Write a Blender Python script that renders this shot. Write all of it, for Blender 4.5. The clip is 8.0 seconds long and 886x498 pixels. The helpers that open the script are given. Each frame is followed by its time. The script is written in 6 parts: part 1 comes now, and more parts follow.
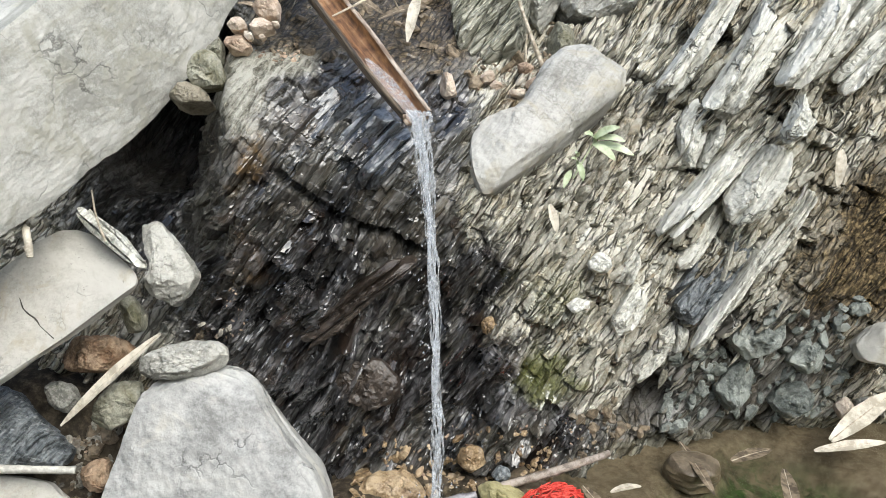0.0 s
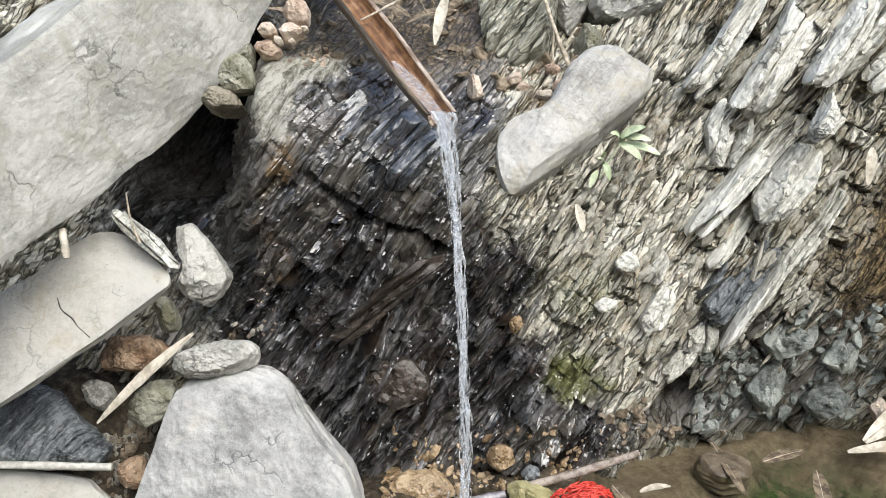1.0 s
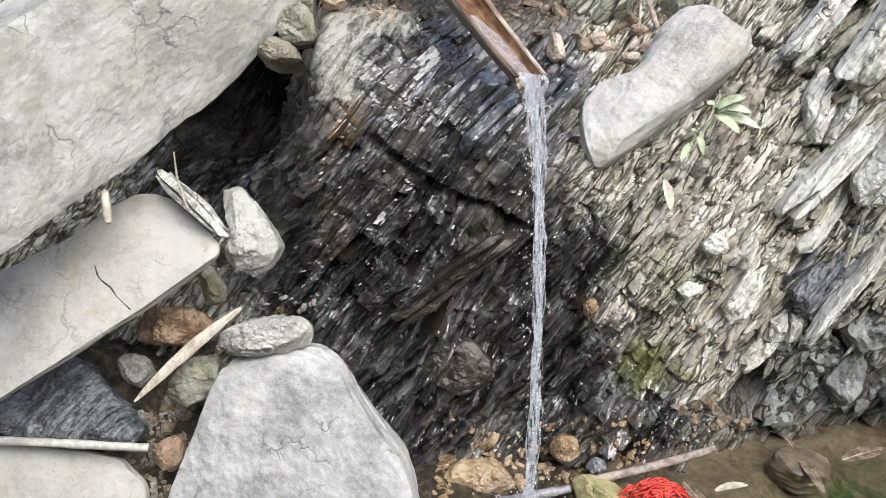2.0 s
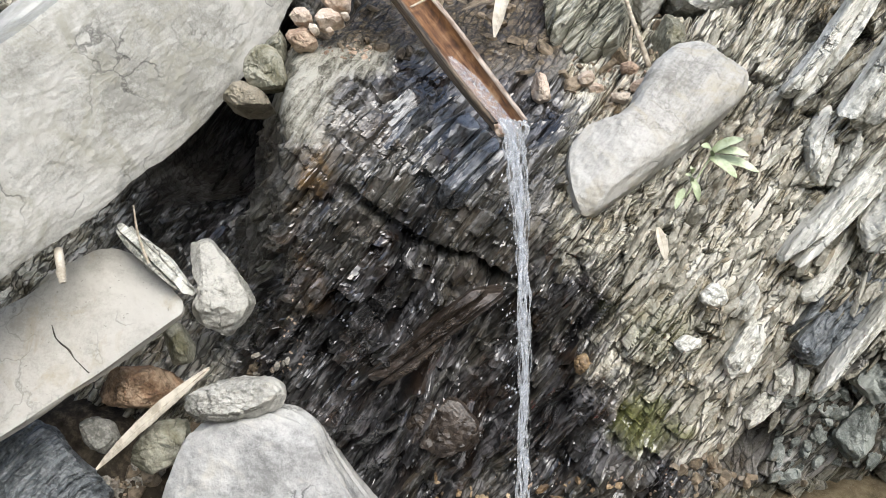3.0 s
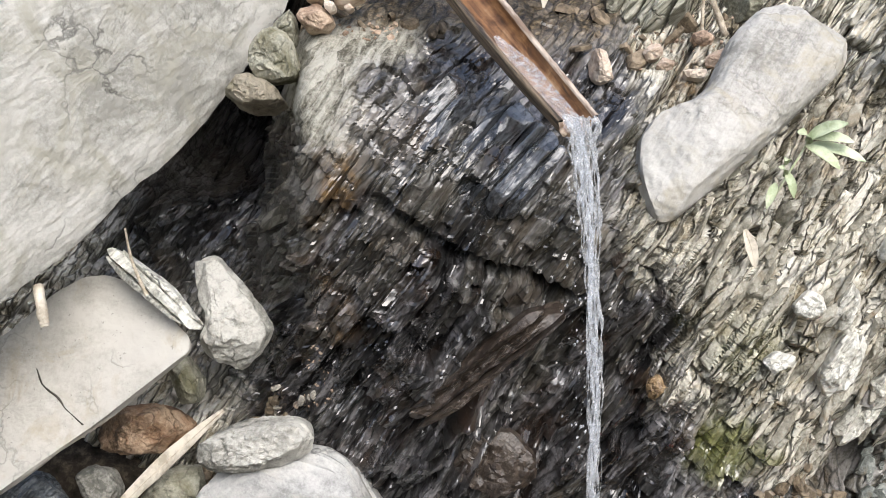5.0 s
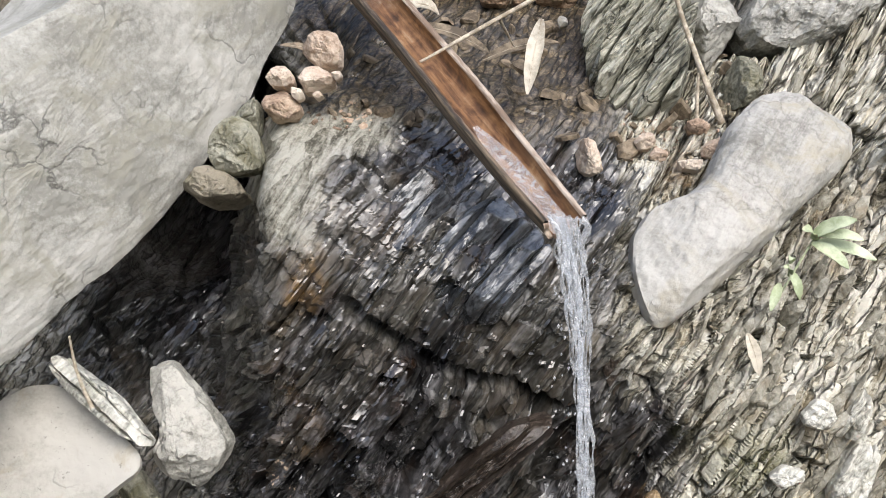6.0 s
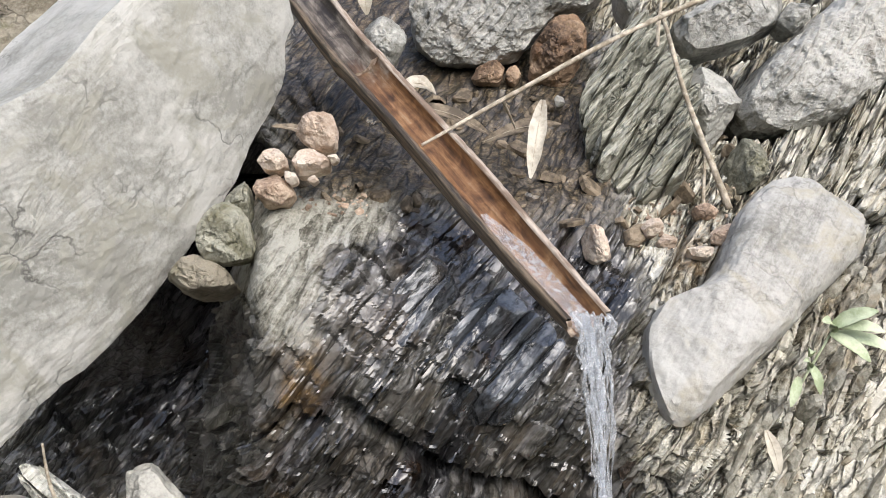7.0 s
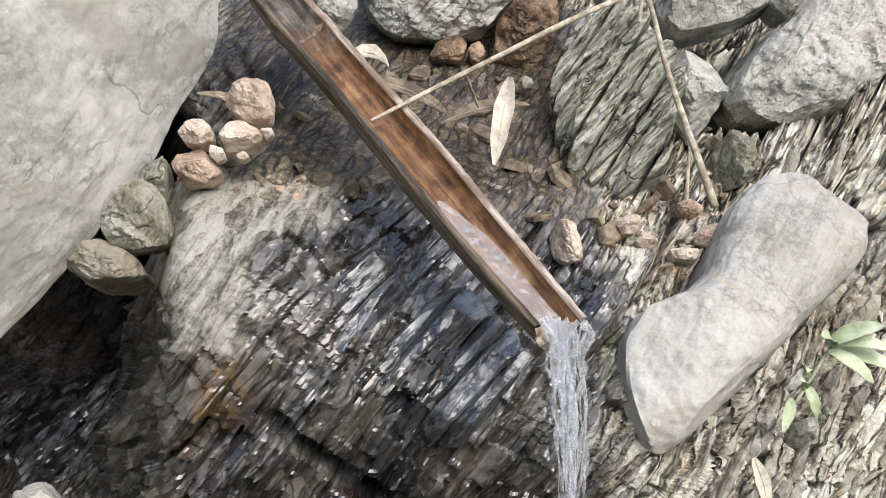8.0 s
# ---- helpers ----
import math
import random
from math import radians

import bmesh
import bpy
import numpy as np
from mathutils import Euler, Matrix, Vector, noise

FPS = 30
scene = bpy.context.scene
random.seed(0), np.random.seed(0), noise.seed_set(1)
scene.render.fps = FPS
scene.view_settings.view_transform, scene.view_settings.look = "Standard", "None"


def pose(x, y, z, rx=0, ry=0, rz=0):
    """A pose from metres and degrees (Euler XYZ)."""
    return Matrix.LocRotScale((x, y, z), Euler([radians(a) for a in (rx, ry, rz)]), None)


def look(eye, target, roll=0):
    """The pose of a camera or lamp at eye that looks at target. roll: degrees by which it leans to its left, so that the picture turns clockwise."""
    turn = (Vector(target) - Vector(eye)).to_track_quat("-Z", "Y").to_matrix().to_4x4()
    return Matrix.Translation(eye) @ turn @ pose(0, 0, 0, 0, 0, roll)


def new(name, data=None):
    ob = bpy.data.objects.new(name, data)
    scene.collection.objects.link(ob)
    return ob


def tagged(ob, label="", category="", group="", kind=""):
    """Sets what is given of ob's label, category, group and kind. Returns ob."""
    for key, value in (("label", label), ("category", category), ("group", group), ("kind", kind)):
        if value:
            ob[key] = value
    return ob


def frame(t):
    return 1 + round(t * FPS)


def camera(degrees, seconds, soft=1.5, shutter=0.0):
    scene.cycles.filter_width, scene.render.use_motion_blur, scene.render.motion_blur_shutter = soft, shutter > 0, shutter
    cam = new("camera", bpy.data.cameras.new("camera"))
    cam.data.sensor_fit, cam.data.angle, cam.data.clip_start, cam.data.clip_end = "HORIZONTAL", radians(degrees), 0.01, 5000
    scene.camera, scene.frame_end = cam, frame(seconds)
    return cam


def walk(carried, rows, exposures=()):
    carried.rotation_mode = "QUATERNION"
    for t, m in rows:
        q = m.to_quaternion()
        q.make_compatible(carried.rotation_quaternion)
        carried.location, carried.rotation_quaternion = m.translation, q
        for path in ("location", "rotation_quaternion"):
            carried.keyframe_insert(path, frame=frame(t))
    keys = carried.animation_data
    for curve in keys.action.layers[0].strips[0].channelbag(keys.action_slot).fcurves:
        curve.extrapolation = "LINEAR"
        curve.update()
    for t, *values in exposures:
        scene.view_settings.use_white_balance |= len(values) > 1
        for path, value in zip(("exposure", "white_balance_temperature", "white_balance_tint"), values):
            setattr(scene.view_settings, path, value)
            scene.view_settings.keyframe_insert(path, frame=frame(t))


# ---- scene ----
cam = camera(45.4, 8.0, 0.5)
EXPOSURE = 0.75
PATH = [
    (0, (0.109, 0.028, 1.448), (0.049, 1.88, 0.696), 0.9),
    (0.5, (0.124, 0.016, 1.457), (0.07, 1.872, 0.715), 0.8),
    (1, (0.145, 0.006, 1.443), (0.0, 1.858, 0.703), -0.3),
    (1.2, (0.14, 0.022, 1.432), (0.008, 1.849, 0.63), -0.2),
    (1.4, (0.12, 0.052, 1.41), (-0.002, 1.818, 0.479), -0.1),
    (1.5, (0.105, 0.07, 1.401), (-0.018, 1.841, 0.479), 0.3),
    (1.7, (0.062, 0.11, 1.4), (-0.065, 1.889, 0.496), 0.7),
    (2, (-0.012, 0.172, 1.405), (-0.144, 1.993, 0.589), 1.6),
    (2.2, (-0.035, 0.204, 1.404), (-0.188, 2.04, 0.625), 2.1),
    (3.5, (0.074, 0.362, 1.407), (-0.079, 2.2, 0.635), -1.2),
    (4, (0.083, 0.425, 1.38), (-0.082, 2.223, 0.519), -3.2),
    (4.5, (-0.005, 0.503, 1.376), (-0.171, 2.3, 0.514), -2.6),
    (4.7, (-0.065, 0.547, 1.401), (-0.229, 2.331, 0.513), -1.6),
    (5.8, (-0.06, 0.689, 1.389), (-0.196, 2.524, 0.605), -1.0),
    (6, (-0.056, 0.727, 1.393), (-0.19, 2.57, 0.63), -1.0),
    (6.5, (-0.077, 0.774, 1.397), (-0.188, 2.625, 0.648), -0.8),
    (7, (-0.14, 0.813, 1.399), (-0.163, 2.703, 0.745), 0.1),
    (7.3, (-0.149, 0.84, 1.376), (-0.127, 2.748, 0.778), 0.2),
    (7.5, (-0.157, 0.862, 1.38), (-0.102, 2.766, 0.77), 0.9),
    (8, (-0.138, 0.976, 1.327), (-0.071, 2.87, 0.687), 2.6),
]
walk(cam, [(t, look(eye, target, roll)) for t, eye, target, roll in PATH], [(0.0, EXPOSURE, 6280, 4), (1.0, EXPOSURE + 0.03, 6280, 6), (1.5, EXPOSURE + 0.12, 6200, 10), (2.2, EXPOSURE + 0.05, 6250, 8), (4.0, EXPOSURE, 6330, 7), (4.5, EXPOSURE + 0.08, 6360, 9), (6.0, EXPOSURE - 0.06, 6380, 9), (8.0, EXPOSURE - 0.07, 6380, 9)])

# ---- light ----
world = bpy.data.worlds.new("sky")
scene.world = world
world.use_nodes = True
wn = world.node_tree
sky = wn.nodes.new("ShaderNodeTexSky")
sky.sky_type = "NISHITA"
sky.sun_disc = False
sky.sun_elevation = radians(54)
sky.sun_rotation = radians(147)
sky.dust_density = 4.0
wn.links.new(sky.outputs[0], wn.nodes["Background"].inputs[0])
wn.nodes["Background"].inputs[1].default_value = 0.15
sun_data = bpy.data.lights.new("sun", "SUN")
sun_data.energy = 1.55
sun_data.angle = radians(48)
sun_data.color = (1.0, 1.0, 1.0)
sun = new("sun", sun_data)
sun.matrix_world = look((1.75, -0.9, 4.7), (0, 2.0, 0.7))


# ---- materials ----
def nodes_of(name):
    m = bpy.data.materials.new(name)
    m.use_nodes = True
    nt = m.node_tree
    return m, nt, nt.nodes["Principled BSDF"]


def add(nt, kind, **values):
    n = nt.nodes.new(kind)
    for key, v in values.items():
        n.inputs[key].default_value = v
    return n


def ramp(nt, fac, stops):
    r = nt.nodes.new("ShaderNodeValToRGB")
    els = r.color_ramp.elements
    while len(els) < len(stops):
        els.new(0.5)
    for e, (p, c) in zip(els, stops):
        e.position, e.color = p, (*c, 1)
    nt.links.new(fac, r.inputs[0])
    return r.outputs[0]


def mixc(nt, fac, a, b, mode="MIX"):
    n = nt.nodes.new("ShaderNodeMix")
    n.data_type, n.blend_type = "RGBA", mode
    for s, v in ((0, fac), (6, a), (7, b)):
        if isinstance(v, (int, float)):
            n.inputs[s].default_value = v
        elif isinstance(v, tuple):
            n.inputs[s].default_value = (*v, 1)
        else:
            nt.links.new(v, n.inputs[s])
    return n.outputs[2]


def math_node(nt, op, a, b=0.0, clamp=False):
    n = nt.nodes.new("ShaderNodeMath")
    n.operation, n.use_clamp = op, clamp
    for s, v in ((0, a), (1, b)):
        if isinstance(v, (int, float)):
            n.inputs[s].default_value = v
        else:
            nt.links.new(v, n.inputs[s])
    return n.outputs[0]


def noise_node(nt, vec, scale, detail=6.0, rough=0.6, distort=0.0):
    n = add(nt, "ShaderNodeTexNoise", Scale=scale, Detail=detail, Roughness=rough, Distortion=distort)
    nt.links.new(vec, n.inputs["Vector"])
    return n.outputs["Fac"]


def mapped(nt, vec, rot=(0, 0, 0), scale=(1, 1, 1)):
    n = nt.nodes.new("ShaderNodeMapping")
    n.inputs["Rotation"].default_value = [radians(a) for a in rot]
    n.inputs["Scale"].default_value = scale
    nt.links.new(vec, n.inputs["Vector"])
    return n.outputs[0]


def rock_mat(name, dark, mid, light, rough=0.85, bands=0.0, stain=None, stain_at=0.6, speck=0.0, bump=0.35, cracks=0.3, grain=1.0, film=0.0):
    """Weathered stone: two scales of tone, optional banding, stains, specks and hairline cracks, in each object's own space."""
    m, nt, p = nodes_of(name)
    tc = nt.nodes.new("ShaderNodeTexCoord")
    oi = nt.nodes.new("ShaderNodeObjectInfo")
    shift = nt.nodes.new("ShaderNodeVectorMath")
    shift.operation = "MULTIPLY_ADD"
    nt.links.new(oi.outputs["Random"], shift.inputs[0])
    shift.inputs[1].default_value = (7.3, 3.1, 5.7)
    nt.links.new(tc.outputs["Object"], shift.inputs[2])
    vec = shift.outputs[0]
    big = noise_node(nt, vec, 7, 5, 0.6, 0.6)
    fine = noise_node(nt, vec, 75 * grain, 10, 0.8)
    tone = math_node(nt, "ADD", math_node(nt, "MULTIPLY", big, 0.6), math_node(nt, "MULTIPLY", fine, 0.4))
    grit = noise_node(nt, vec, 230, 2, 0.6)
    tone = math_node(nt, "ADD", tone, math_node(nt, "MULTIPLY", math_node(nt, "SUBTRACT", grit, 0.5), 0.14))
    relief = noise_node(nt, vec, 60 * grain, 4, 0.55)
    height = math_node(nt, "ADD", math_node(nt, "MULTIPLY", relief, 0.8), math_node(nt, "MULTIPLY", grit, 0.06))
    if bands:
        lay = noise_node(nt, mapped(nt, mapped(nt, vec, (0, 0, 40)), scale=(110, 9, 40)), 1.0, 7, 0.7, 0.5)
        tone = math_node(nt, "ADD", math_node(nt, "MULTIPLY", tone, 1 - bands), math_node(nt, "MULTIPLY", lay, bands))
        beds = noise_node(nt, mapped(nt, mapped(nt, vec, (0, 0, 40)), scale=(80, 7, 30)), 1.0, 3, 0.5, 0.4)
        height = math_node(nt, "ADD", height, math_node(nt, "MULTIPLY", beds, 2.0 * bands))
    col = ramp(nt, tone, [(0.41, dark), (0.485, mid), (0.56, light)])
    if stain:
        mask = ramp(nt, noise_node(nt, vec, 11, 5, 0.65, 1.0), [(stain_at - 0.05, (0, 0, 0)), (stain_at + 0.1, (0.8, 0.8, 0.8))])
        col = mixc(nt, mask, col, stain)
    if speck:
        sp = ramp(nt, noise_node(nt, vec, 120, 3, 0.6), [(0.66, (0, 0, 0)), (0.72, (speck, speck, speck))])
        col = mixc(nt, sp, col, tuple(c * 0.35 for c in dark))
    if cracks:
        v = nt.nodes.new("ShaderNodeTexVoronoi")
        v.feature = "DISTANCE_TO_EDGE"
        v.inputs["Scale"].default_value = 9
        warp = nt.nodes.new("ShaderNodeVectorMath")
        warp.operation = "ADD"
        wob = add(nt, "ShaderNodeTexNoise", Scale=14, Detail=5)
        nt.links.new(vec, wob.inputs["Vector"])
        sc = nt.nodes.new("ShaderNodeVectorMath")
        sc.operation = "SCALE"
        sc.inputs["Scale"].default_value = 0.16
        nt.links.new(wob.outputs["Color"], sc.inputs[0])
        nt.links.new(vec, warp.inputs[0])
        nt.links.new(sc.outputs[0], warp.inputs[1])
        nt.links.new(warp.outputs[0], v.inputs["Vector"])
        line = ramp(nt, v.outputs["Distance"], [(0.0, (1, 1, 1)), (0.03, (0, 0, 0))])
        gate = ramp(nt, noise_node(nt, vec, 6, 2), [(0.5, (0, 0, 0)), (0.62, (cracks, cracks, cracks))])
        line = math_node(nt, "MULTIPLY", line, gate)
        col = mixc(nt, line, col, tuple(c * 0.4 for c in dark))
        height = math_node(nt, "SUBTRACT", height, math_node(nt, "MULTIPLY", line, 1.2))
    nt.links.new(col, p.inputs["Base Color"])
    nt.links.new(ramp(nt, fine, [(0.3, (rough - 0.12,) * 3), (0.7, (min(1, rough + 0.08),) * 3)]), p.inputs["Roughness"])
    b = add(nt, "ShaderNodeBump", Strength=min(1.0, bump * 1.3), Distance=0.012)
    nt.links.new(height, b.inputs["Height"])
    nt.links.new(b.outputs[0], p.inputs["Normal"])
    if film:  # running water over the stone
        wave = add(nt, "ShaderNodeBump", Strength=0.18, Distance=0.012)
        lines = noise_node(nt, mapped(nt, vec, (0, 0, 40), (30, 8, 20)), 1.0, 2, 0.5, 0.6)
        nt.links.new(math_node(nt, "ADD", lines, math_node(nt, "MULTIPLY", noise_node(nt, vec, 60, 2, 0.5, 0.8), 0.15)), wave.inputs["Height"])
        nt.links.new(wave.outputs[0], p.inputs["Coat Normal"])
        p.inputs["Coat Weight"].default_value = film
        p.inputs["Coat Roughness"].default_value = 0.2
        p.inputs["Coat IOR"].default_value = 1.6
    return m


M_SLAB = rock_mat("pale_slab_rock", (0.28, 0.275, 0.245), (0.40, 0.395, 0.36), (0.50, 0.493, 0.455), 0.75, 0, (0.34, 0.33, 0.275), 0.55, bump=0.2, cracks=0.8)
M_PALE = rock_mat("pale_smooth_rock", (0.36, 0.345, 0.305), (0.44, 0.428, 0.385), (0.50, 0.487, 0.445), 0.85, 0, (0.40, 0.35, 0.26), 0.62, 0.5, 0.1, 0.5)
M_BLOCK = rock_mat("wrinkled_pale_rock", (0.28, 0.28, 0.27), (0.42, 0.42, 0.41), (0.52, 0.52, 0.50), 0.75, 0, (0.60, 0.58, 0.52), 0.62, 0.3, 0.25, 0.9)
M_STONE = rock_mat("grey_field_stone", (0.12, 0.118, 0.10), (0.31, 0.303, 0.27), (0.50, 0.49, 0.445), 0.85, 0.15, None, bump=0.5)
M_LICHEN = rock_mat("olive_grey_stone", (0.09, 0.088, 0.06), (0.22, 0.213, 0.16), (0.38, 0.37, 0.295), 0.85, 0.05, (0.13, 0.12, 0.06), 0.58, bump=0.5)
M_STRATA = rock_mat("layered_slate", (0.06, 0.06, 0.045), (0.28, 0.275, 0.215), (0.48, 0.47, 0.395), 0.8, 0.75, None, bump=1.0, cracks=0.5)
M_STRATA2 = rock_mat("banded_rock", (0.15, 0.147, 0.13), (0.34, 0.333, 0.30), (0.50, 0.49, 0.45), 0.85, 0.25, (0.16, 0.13, 0.09), 0.62, bump=0.9)
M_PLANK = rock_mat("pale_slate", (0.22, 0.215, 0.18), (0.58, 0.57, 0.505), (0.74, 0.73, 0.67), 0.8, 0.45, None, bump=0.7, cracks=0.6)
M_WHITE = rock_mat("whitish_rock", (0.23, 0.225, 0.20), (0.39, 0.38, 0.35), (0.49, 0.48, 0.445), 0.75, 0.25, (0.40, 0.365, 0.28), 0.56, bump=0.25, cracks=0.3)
M_RUST = rock_mat("rusty_rock", (0.07, 0.045, 0.03), (0.23, 0.15, 0.092), (0.40, 0.29, 0.195), 0.8, 0.1, (0.22, 0.11, 0.05), 0.58, bump=1.0)
M_OCHRE = rock_mat("ochre_wet_rock", (0.08, 0.05, 0.028), (0.25, 0.17, 0.09), (0.46, 0.35, 0.22), 0.35, 0, (0.10, 0.05, 0.03), 0.6, bump=0.5)
M_OLIVE = rock_mat("olive_rock", (0.14, 0.125, 0.05), (0.30, 0.27, 0.13), (0.42, 0.38, 0.21), 0.5, 0, (0.36, 0.30, 0.22), 0.6, bump=0.4)
M_TAN = rock_mat("tan_pebble", (0.34, 0.25, 0.18), (0.52, 0.41, 0.32), (0.66, 0.57, 0.47), 0.85, 0, (0.36, 0.22, 0.13), 0.66, 0.3, 0.7, 0)
M_TANDARK = rock_mat("brown_pebble", (0.15, 0.105, 0.072), (0.38, 0.275, 0.20), (0.58, 0.46, 0.35), 0.85, 0, None, 0.6, 0.3, 0.7, 0)
M_MUD = rock_mat("muddy_rock", (0.10, 0.078, 0.053), (0.165, 0.133, 0.094), (0.225, 0.187, 0.135), 0.45, 0, None, bump=0.2, cracks=0)
M_MUDDRY = rock_mat("brown_grey_rock", (0.06, 0.05, 0.035), (0.17, 0.145, 0.105), (0.28, 0.25, 0.19), 0.85, 0.2, (0.10, 0.10, 0.04), 0.6, bump=0.6)
M_WET = rock_mat("wet_dark_rock", (0.035, 0.038, 0.041), (0.135, 0.148, 0.155), (0.30, 0.318, 0.325), 0.35, 0.4, None, bump=0.7)
M_RUBBLE = rock_mat("greenish_rubble", (0.05, 0.056, 0.05), (0.15, 0.165, 0.15), (0.31, 0.33, 0.30), 0.6, 0.1, (0.16, 0.12, 0.07), 0.66, bump=0.5, cracks=0)

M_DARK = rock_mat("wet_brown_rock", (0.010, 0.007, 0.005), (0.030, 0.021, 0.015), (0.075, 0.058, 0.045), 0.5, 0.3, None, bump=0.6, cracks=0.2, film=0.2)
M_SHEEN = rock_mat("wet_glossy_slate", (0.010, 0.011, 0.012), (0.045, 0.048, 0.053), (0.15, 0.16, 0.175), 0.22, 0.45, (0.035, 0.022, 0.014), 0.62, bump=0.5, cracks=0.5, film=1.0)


def bedrock_mat():
    """Thin-bedded slate; the attributes tell where it is wet, stained ochre, mossy or covered with earth."""
    m, nt, p = nodes_of("bedrock_slate")
    tc = nt.nodes.new("ShaderNodeTexCoord")
    vec = tc.outputs["Object"]
    attr = {}
    for key in ("wet", "ochre", "moss", "earth", "bare"):
        a = nt.nodes.new("ShaderNodeAttribute")
        a.attribute_name = key
        attr[key] = a.outputs["Fac"]
    big = noise_node(nt, vec, 6, 5, 0.6, 0.5)
    fine = noise_node(nt, vec, 85, 10, 0.8)
    bed = mapped(nt, vec, (0, -35, 0))  # bedding runs up to the right
    lay = noise_node(nt, mapped(nt, bed, scale=(95, 12, 10)), 1.0, 9, 0.75, 0.6)
    # chips between hairline joints
    wob = add(nt, "ShaderNodeTexNoise", Scale=26, Detail=4)
    nt.links.new(vec, wob.inputs["Vector"])
    sc = nt.nodes.new("ShaderNodeVectorMath")
    sc.operation = "MULTIPLY_ADD"
    sc.inputs[1].default_value = (0.022, 0.022, 0.022)
    nt.links.new(wob.outputs["Color"], sc.inputs[0])
    nt.links.new(bed, sc.inputs[2])
    chips = mapped(nt, sc.outputs[0], scale=(80, 20, 12))
    cell = add(nt, "ShaderNodeTexVoronoi", Scale=1.0)
    nt.links.new(chips, cell.inputs["Vector"])
    edge = add(nt, "ShaderNodeTexVoronoi", Scale=1.0)
    edge.feature = "DISTANCE_TO_EDGE"
    nt.links.new(chips, edge.inputs["Vector"])
    sep = nt.nodes.new("ShaderNodeSeparateColor")
    nt.links.new(cell.outputs["Color"], sep.inputs[0])
    gap = ramp(nt, edge.outputs["Distance"], [(0.02, (1, 1, 1)), (0.13, (0, 0, 0))])
    gap = math_node(nt, "MULTIPLY", gap, ramp(nt, noise_node(nt, vec, 20, 3), [(0.34, (0.15,) * 3), (0.52, (1,) * 3)]))
    gap = math_node(nt, "MULTIPLY", gap, math_node(nt, "SUBTRACT", 1.0, attr["bare"]))
    tone = math_node(nt, "ADD", math_node(nt, "MULTIPLY", lay, 0.55), math_node(nt, "ADD", math_node(nt, "MULTIPLY", big, 0.18), math_node(nt, "MULTIPLY", fine, 0.27)))
    tone = math_node(nt, "ADD", tone, math_node(nt, "MULTIPLY", math_node(nt, "SUBTRACT", sep.outputs[0], 0.5), 0.12))
    grit = noise_node(nt, vec, 210, 2, 0.6)
    tone = math_node(nt, "ADD", tone, math_node(nt, "MULTIPLY", math_node(nt, "SUBTRACT", grit, 0.5), 0.16))
    dry = ramp(nt, tone, [(0.37, (0.028, 0.024, 0.016)), (0.415, (0.23, 0.208, 0.155)), (0.46, (0.47, 0.445, 0.36)), (0.52, (0.70, 0.675, 0.59))])
    tan = ramp(nt, noise_node(nt, vec, 13, 4, 0.6, 0.8), [(0.5, (0, 0, 0)), (0.64, (0.6, 0.6, 0.6))])
    dry = mixc(nt, tan, dry, (0.30, 0.245, 0.15))
    smooth = ramp(nt, tone, [(0.41, (0.07, 0.066, 0.05)), (0.48, (0.24, 0.232, 0.19)), (0.56, (0.42, 0.41, 0.35))])
    dry = mixc(nt, attr["bare"], dry, smooth)
    soil = ramp(nt, fine, [(0.40, (0.025, 0.018, 0.010)), (0.5, (0.11, 0.08, 0.04)), (0.6, (0.32, 0.24, 0.13))])
    dry = mixc(nt, attr["earth"], dry, soil)
    dry = mixc(nt, math_node(nt, "MULTIPLY", gap, 0.75), dry, (0.022, 0.019, 0.014))
    wetc = ramp(nt, tone, [(0.41, (0.004, 0.004, 0.004)), (0.49, (0.030, 0.028, 0.028)), (0.58, (0.16, 0.155, 0.16))])
    brown = ramp(nt, noise_node(nt, vec, 9, 5, 0.6, 0.7), [(0.5, (0, 0, 0)), (0.62, (0.65, 0.65, 0.65))])
    wetc = mixc(nt, brown, wetc, (0.036, 0.019, 0.010))
    wetc = mixc(nt, math_node(nt, "MULTIPLY", gap, 0.8), wetc, (0.004, 0.004, 0.004))
    col = mixc(nt, attr["wet"], dry, wetc)
    ochre = ramp(nt, fine, [(0.40, (0.05, 0.024, 0.008)), (0.6, (0.30, 0.18, 0.06))])
    col = mixc(nt, attr["ochre"], col, ochre)
    col = mixc(nt, attr["moss"], col, ramp(nt, fine, [(0.38, (0.05, 0.055, 0.012)), (0.62, (0.25, 0.26, 0.08))]))
    nt.links.new(col, p.inputs["Base Color"])
    gloss = ramp(nt, noise_node(nt, vec, 16, 3, 0.6, 0.6), [(0.42, (0.25,) * 3), (0.58, (0.45,) * 3)])
    nt.links.new(mixc(nt, attr["wet"], (0.9, 0.9, 0.9), gloss), p.inputs["Roughness"])
    nt.links.new(math_node(nt, "ADD", 0.3, math_node(nt, "MULTIPLY", attr["wet"], 0.2)), p.inputs["Specular IOR Level"])
    nt.links.new(attr["wet"], p.inputs["Coat Weight"])
    p.inputs["Coat Roughness"].default_value = 0.17
    p.inputs["Coat IOR"].default_value = 1.6
    lay2 = noise_node(nt, mapped(nt, bed, scale=(60, 10, 8)), 1.0, 2, 0.5, 0.6)
    ripple = noise_node(nt, vec, 70, 2, 0.5, 0.8)
    film = add(nt, "ShaderNodeBump", Strength=0.2, Distance=0.014)
    broad = noise_node(nt, mapped(nt, bed, scale=(30, 9, 8)), 1.0, 2, 0.5, 0.6)
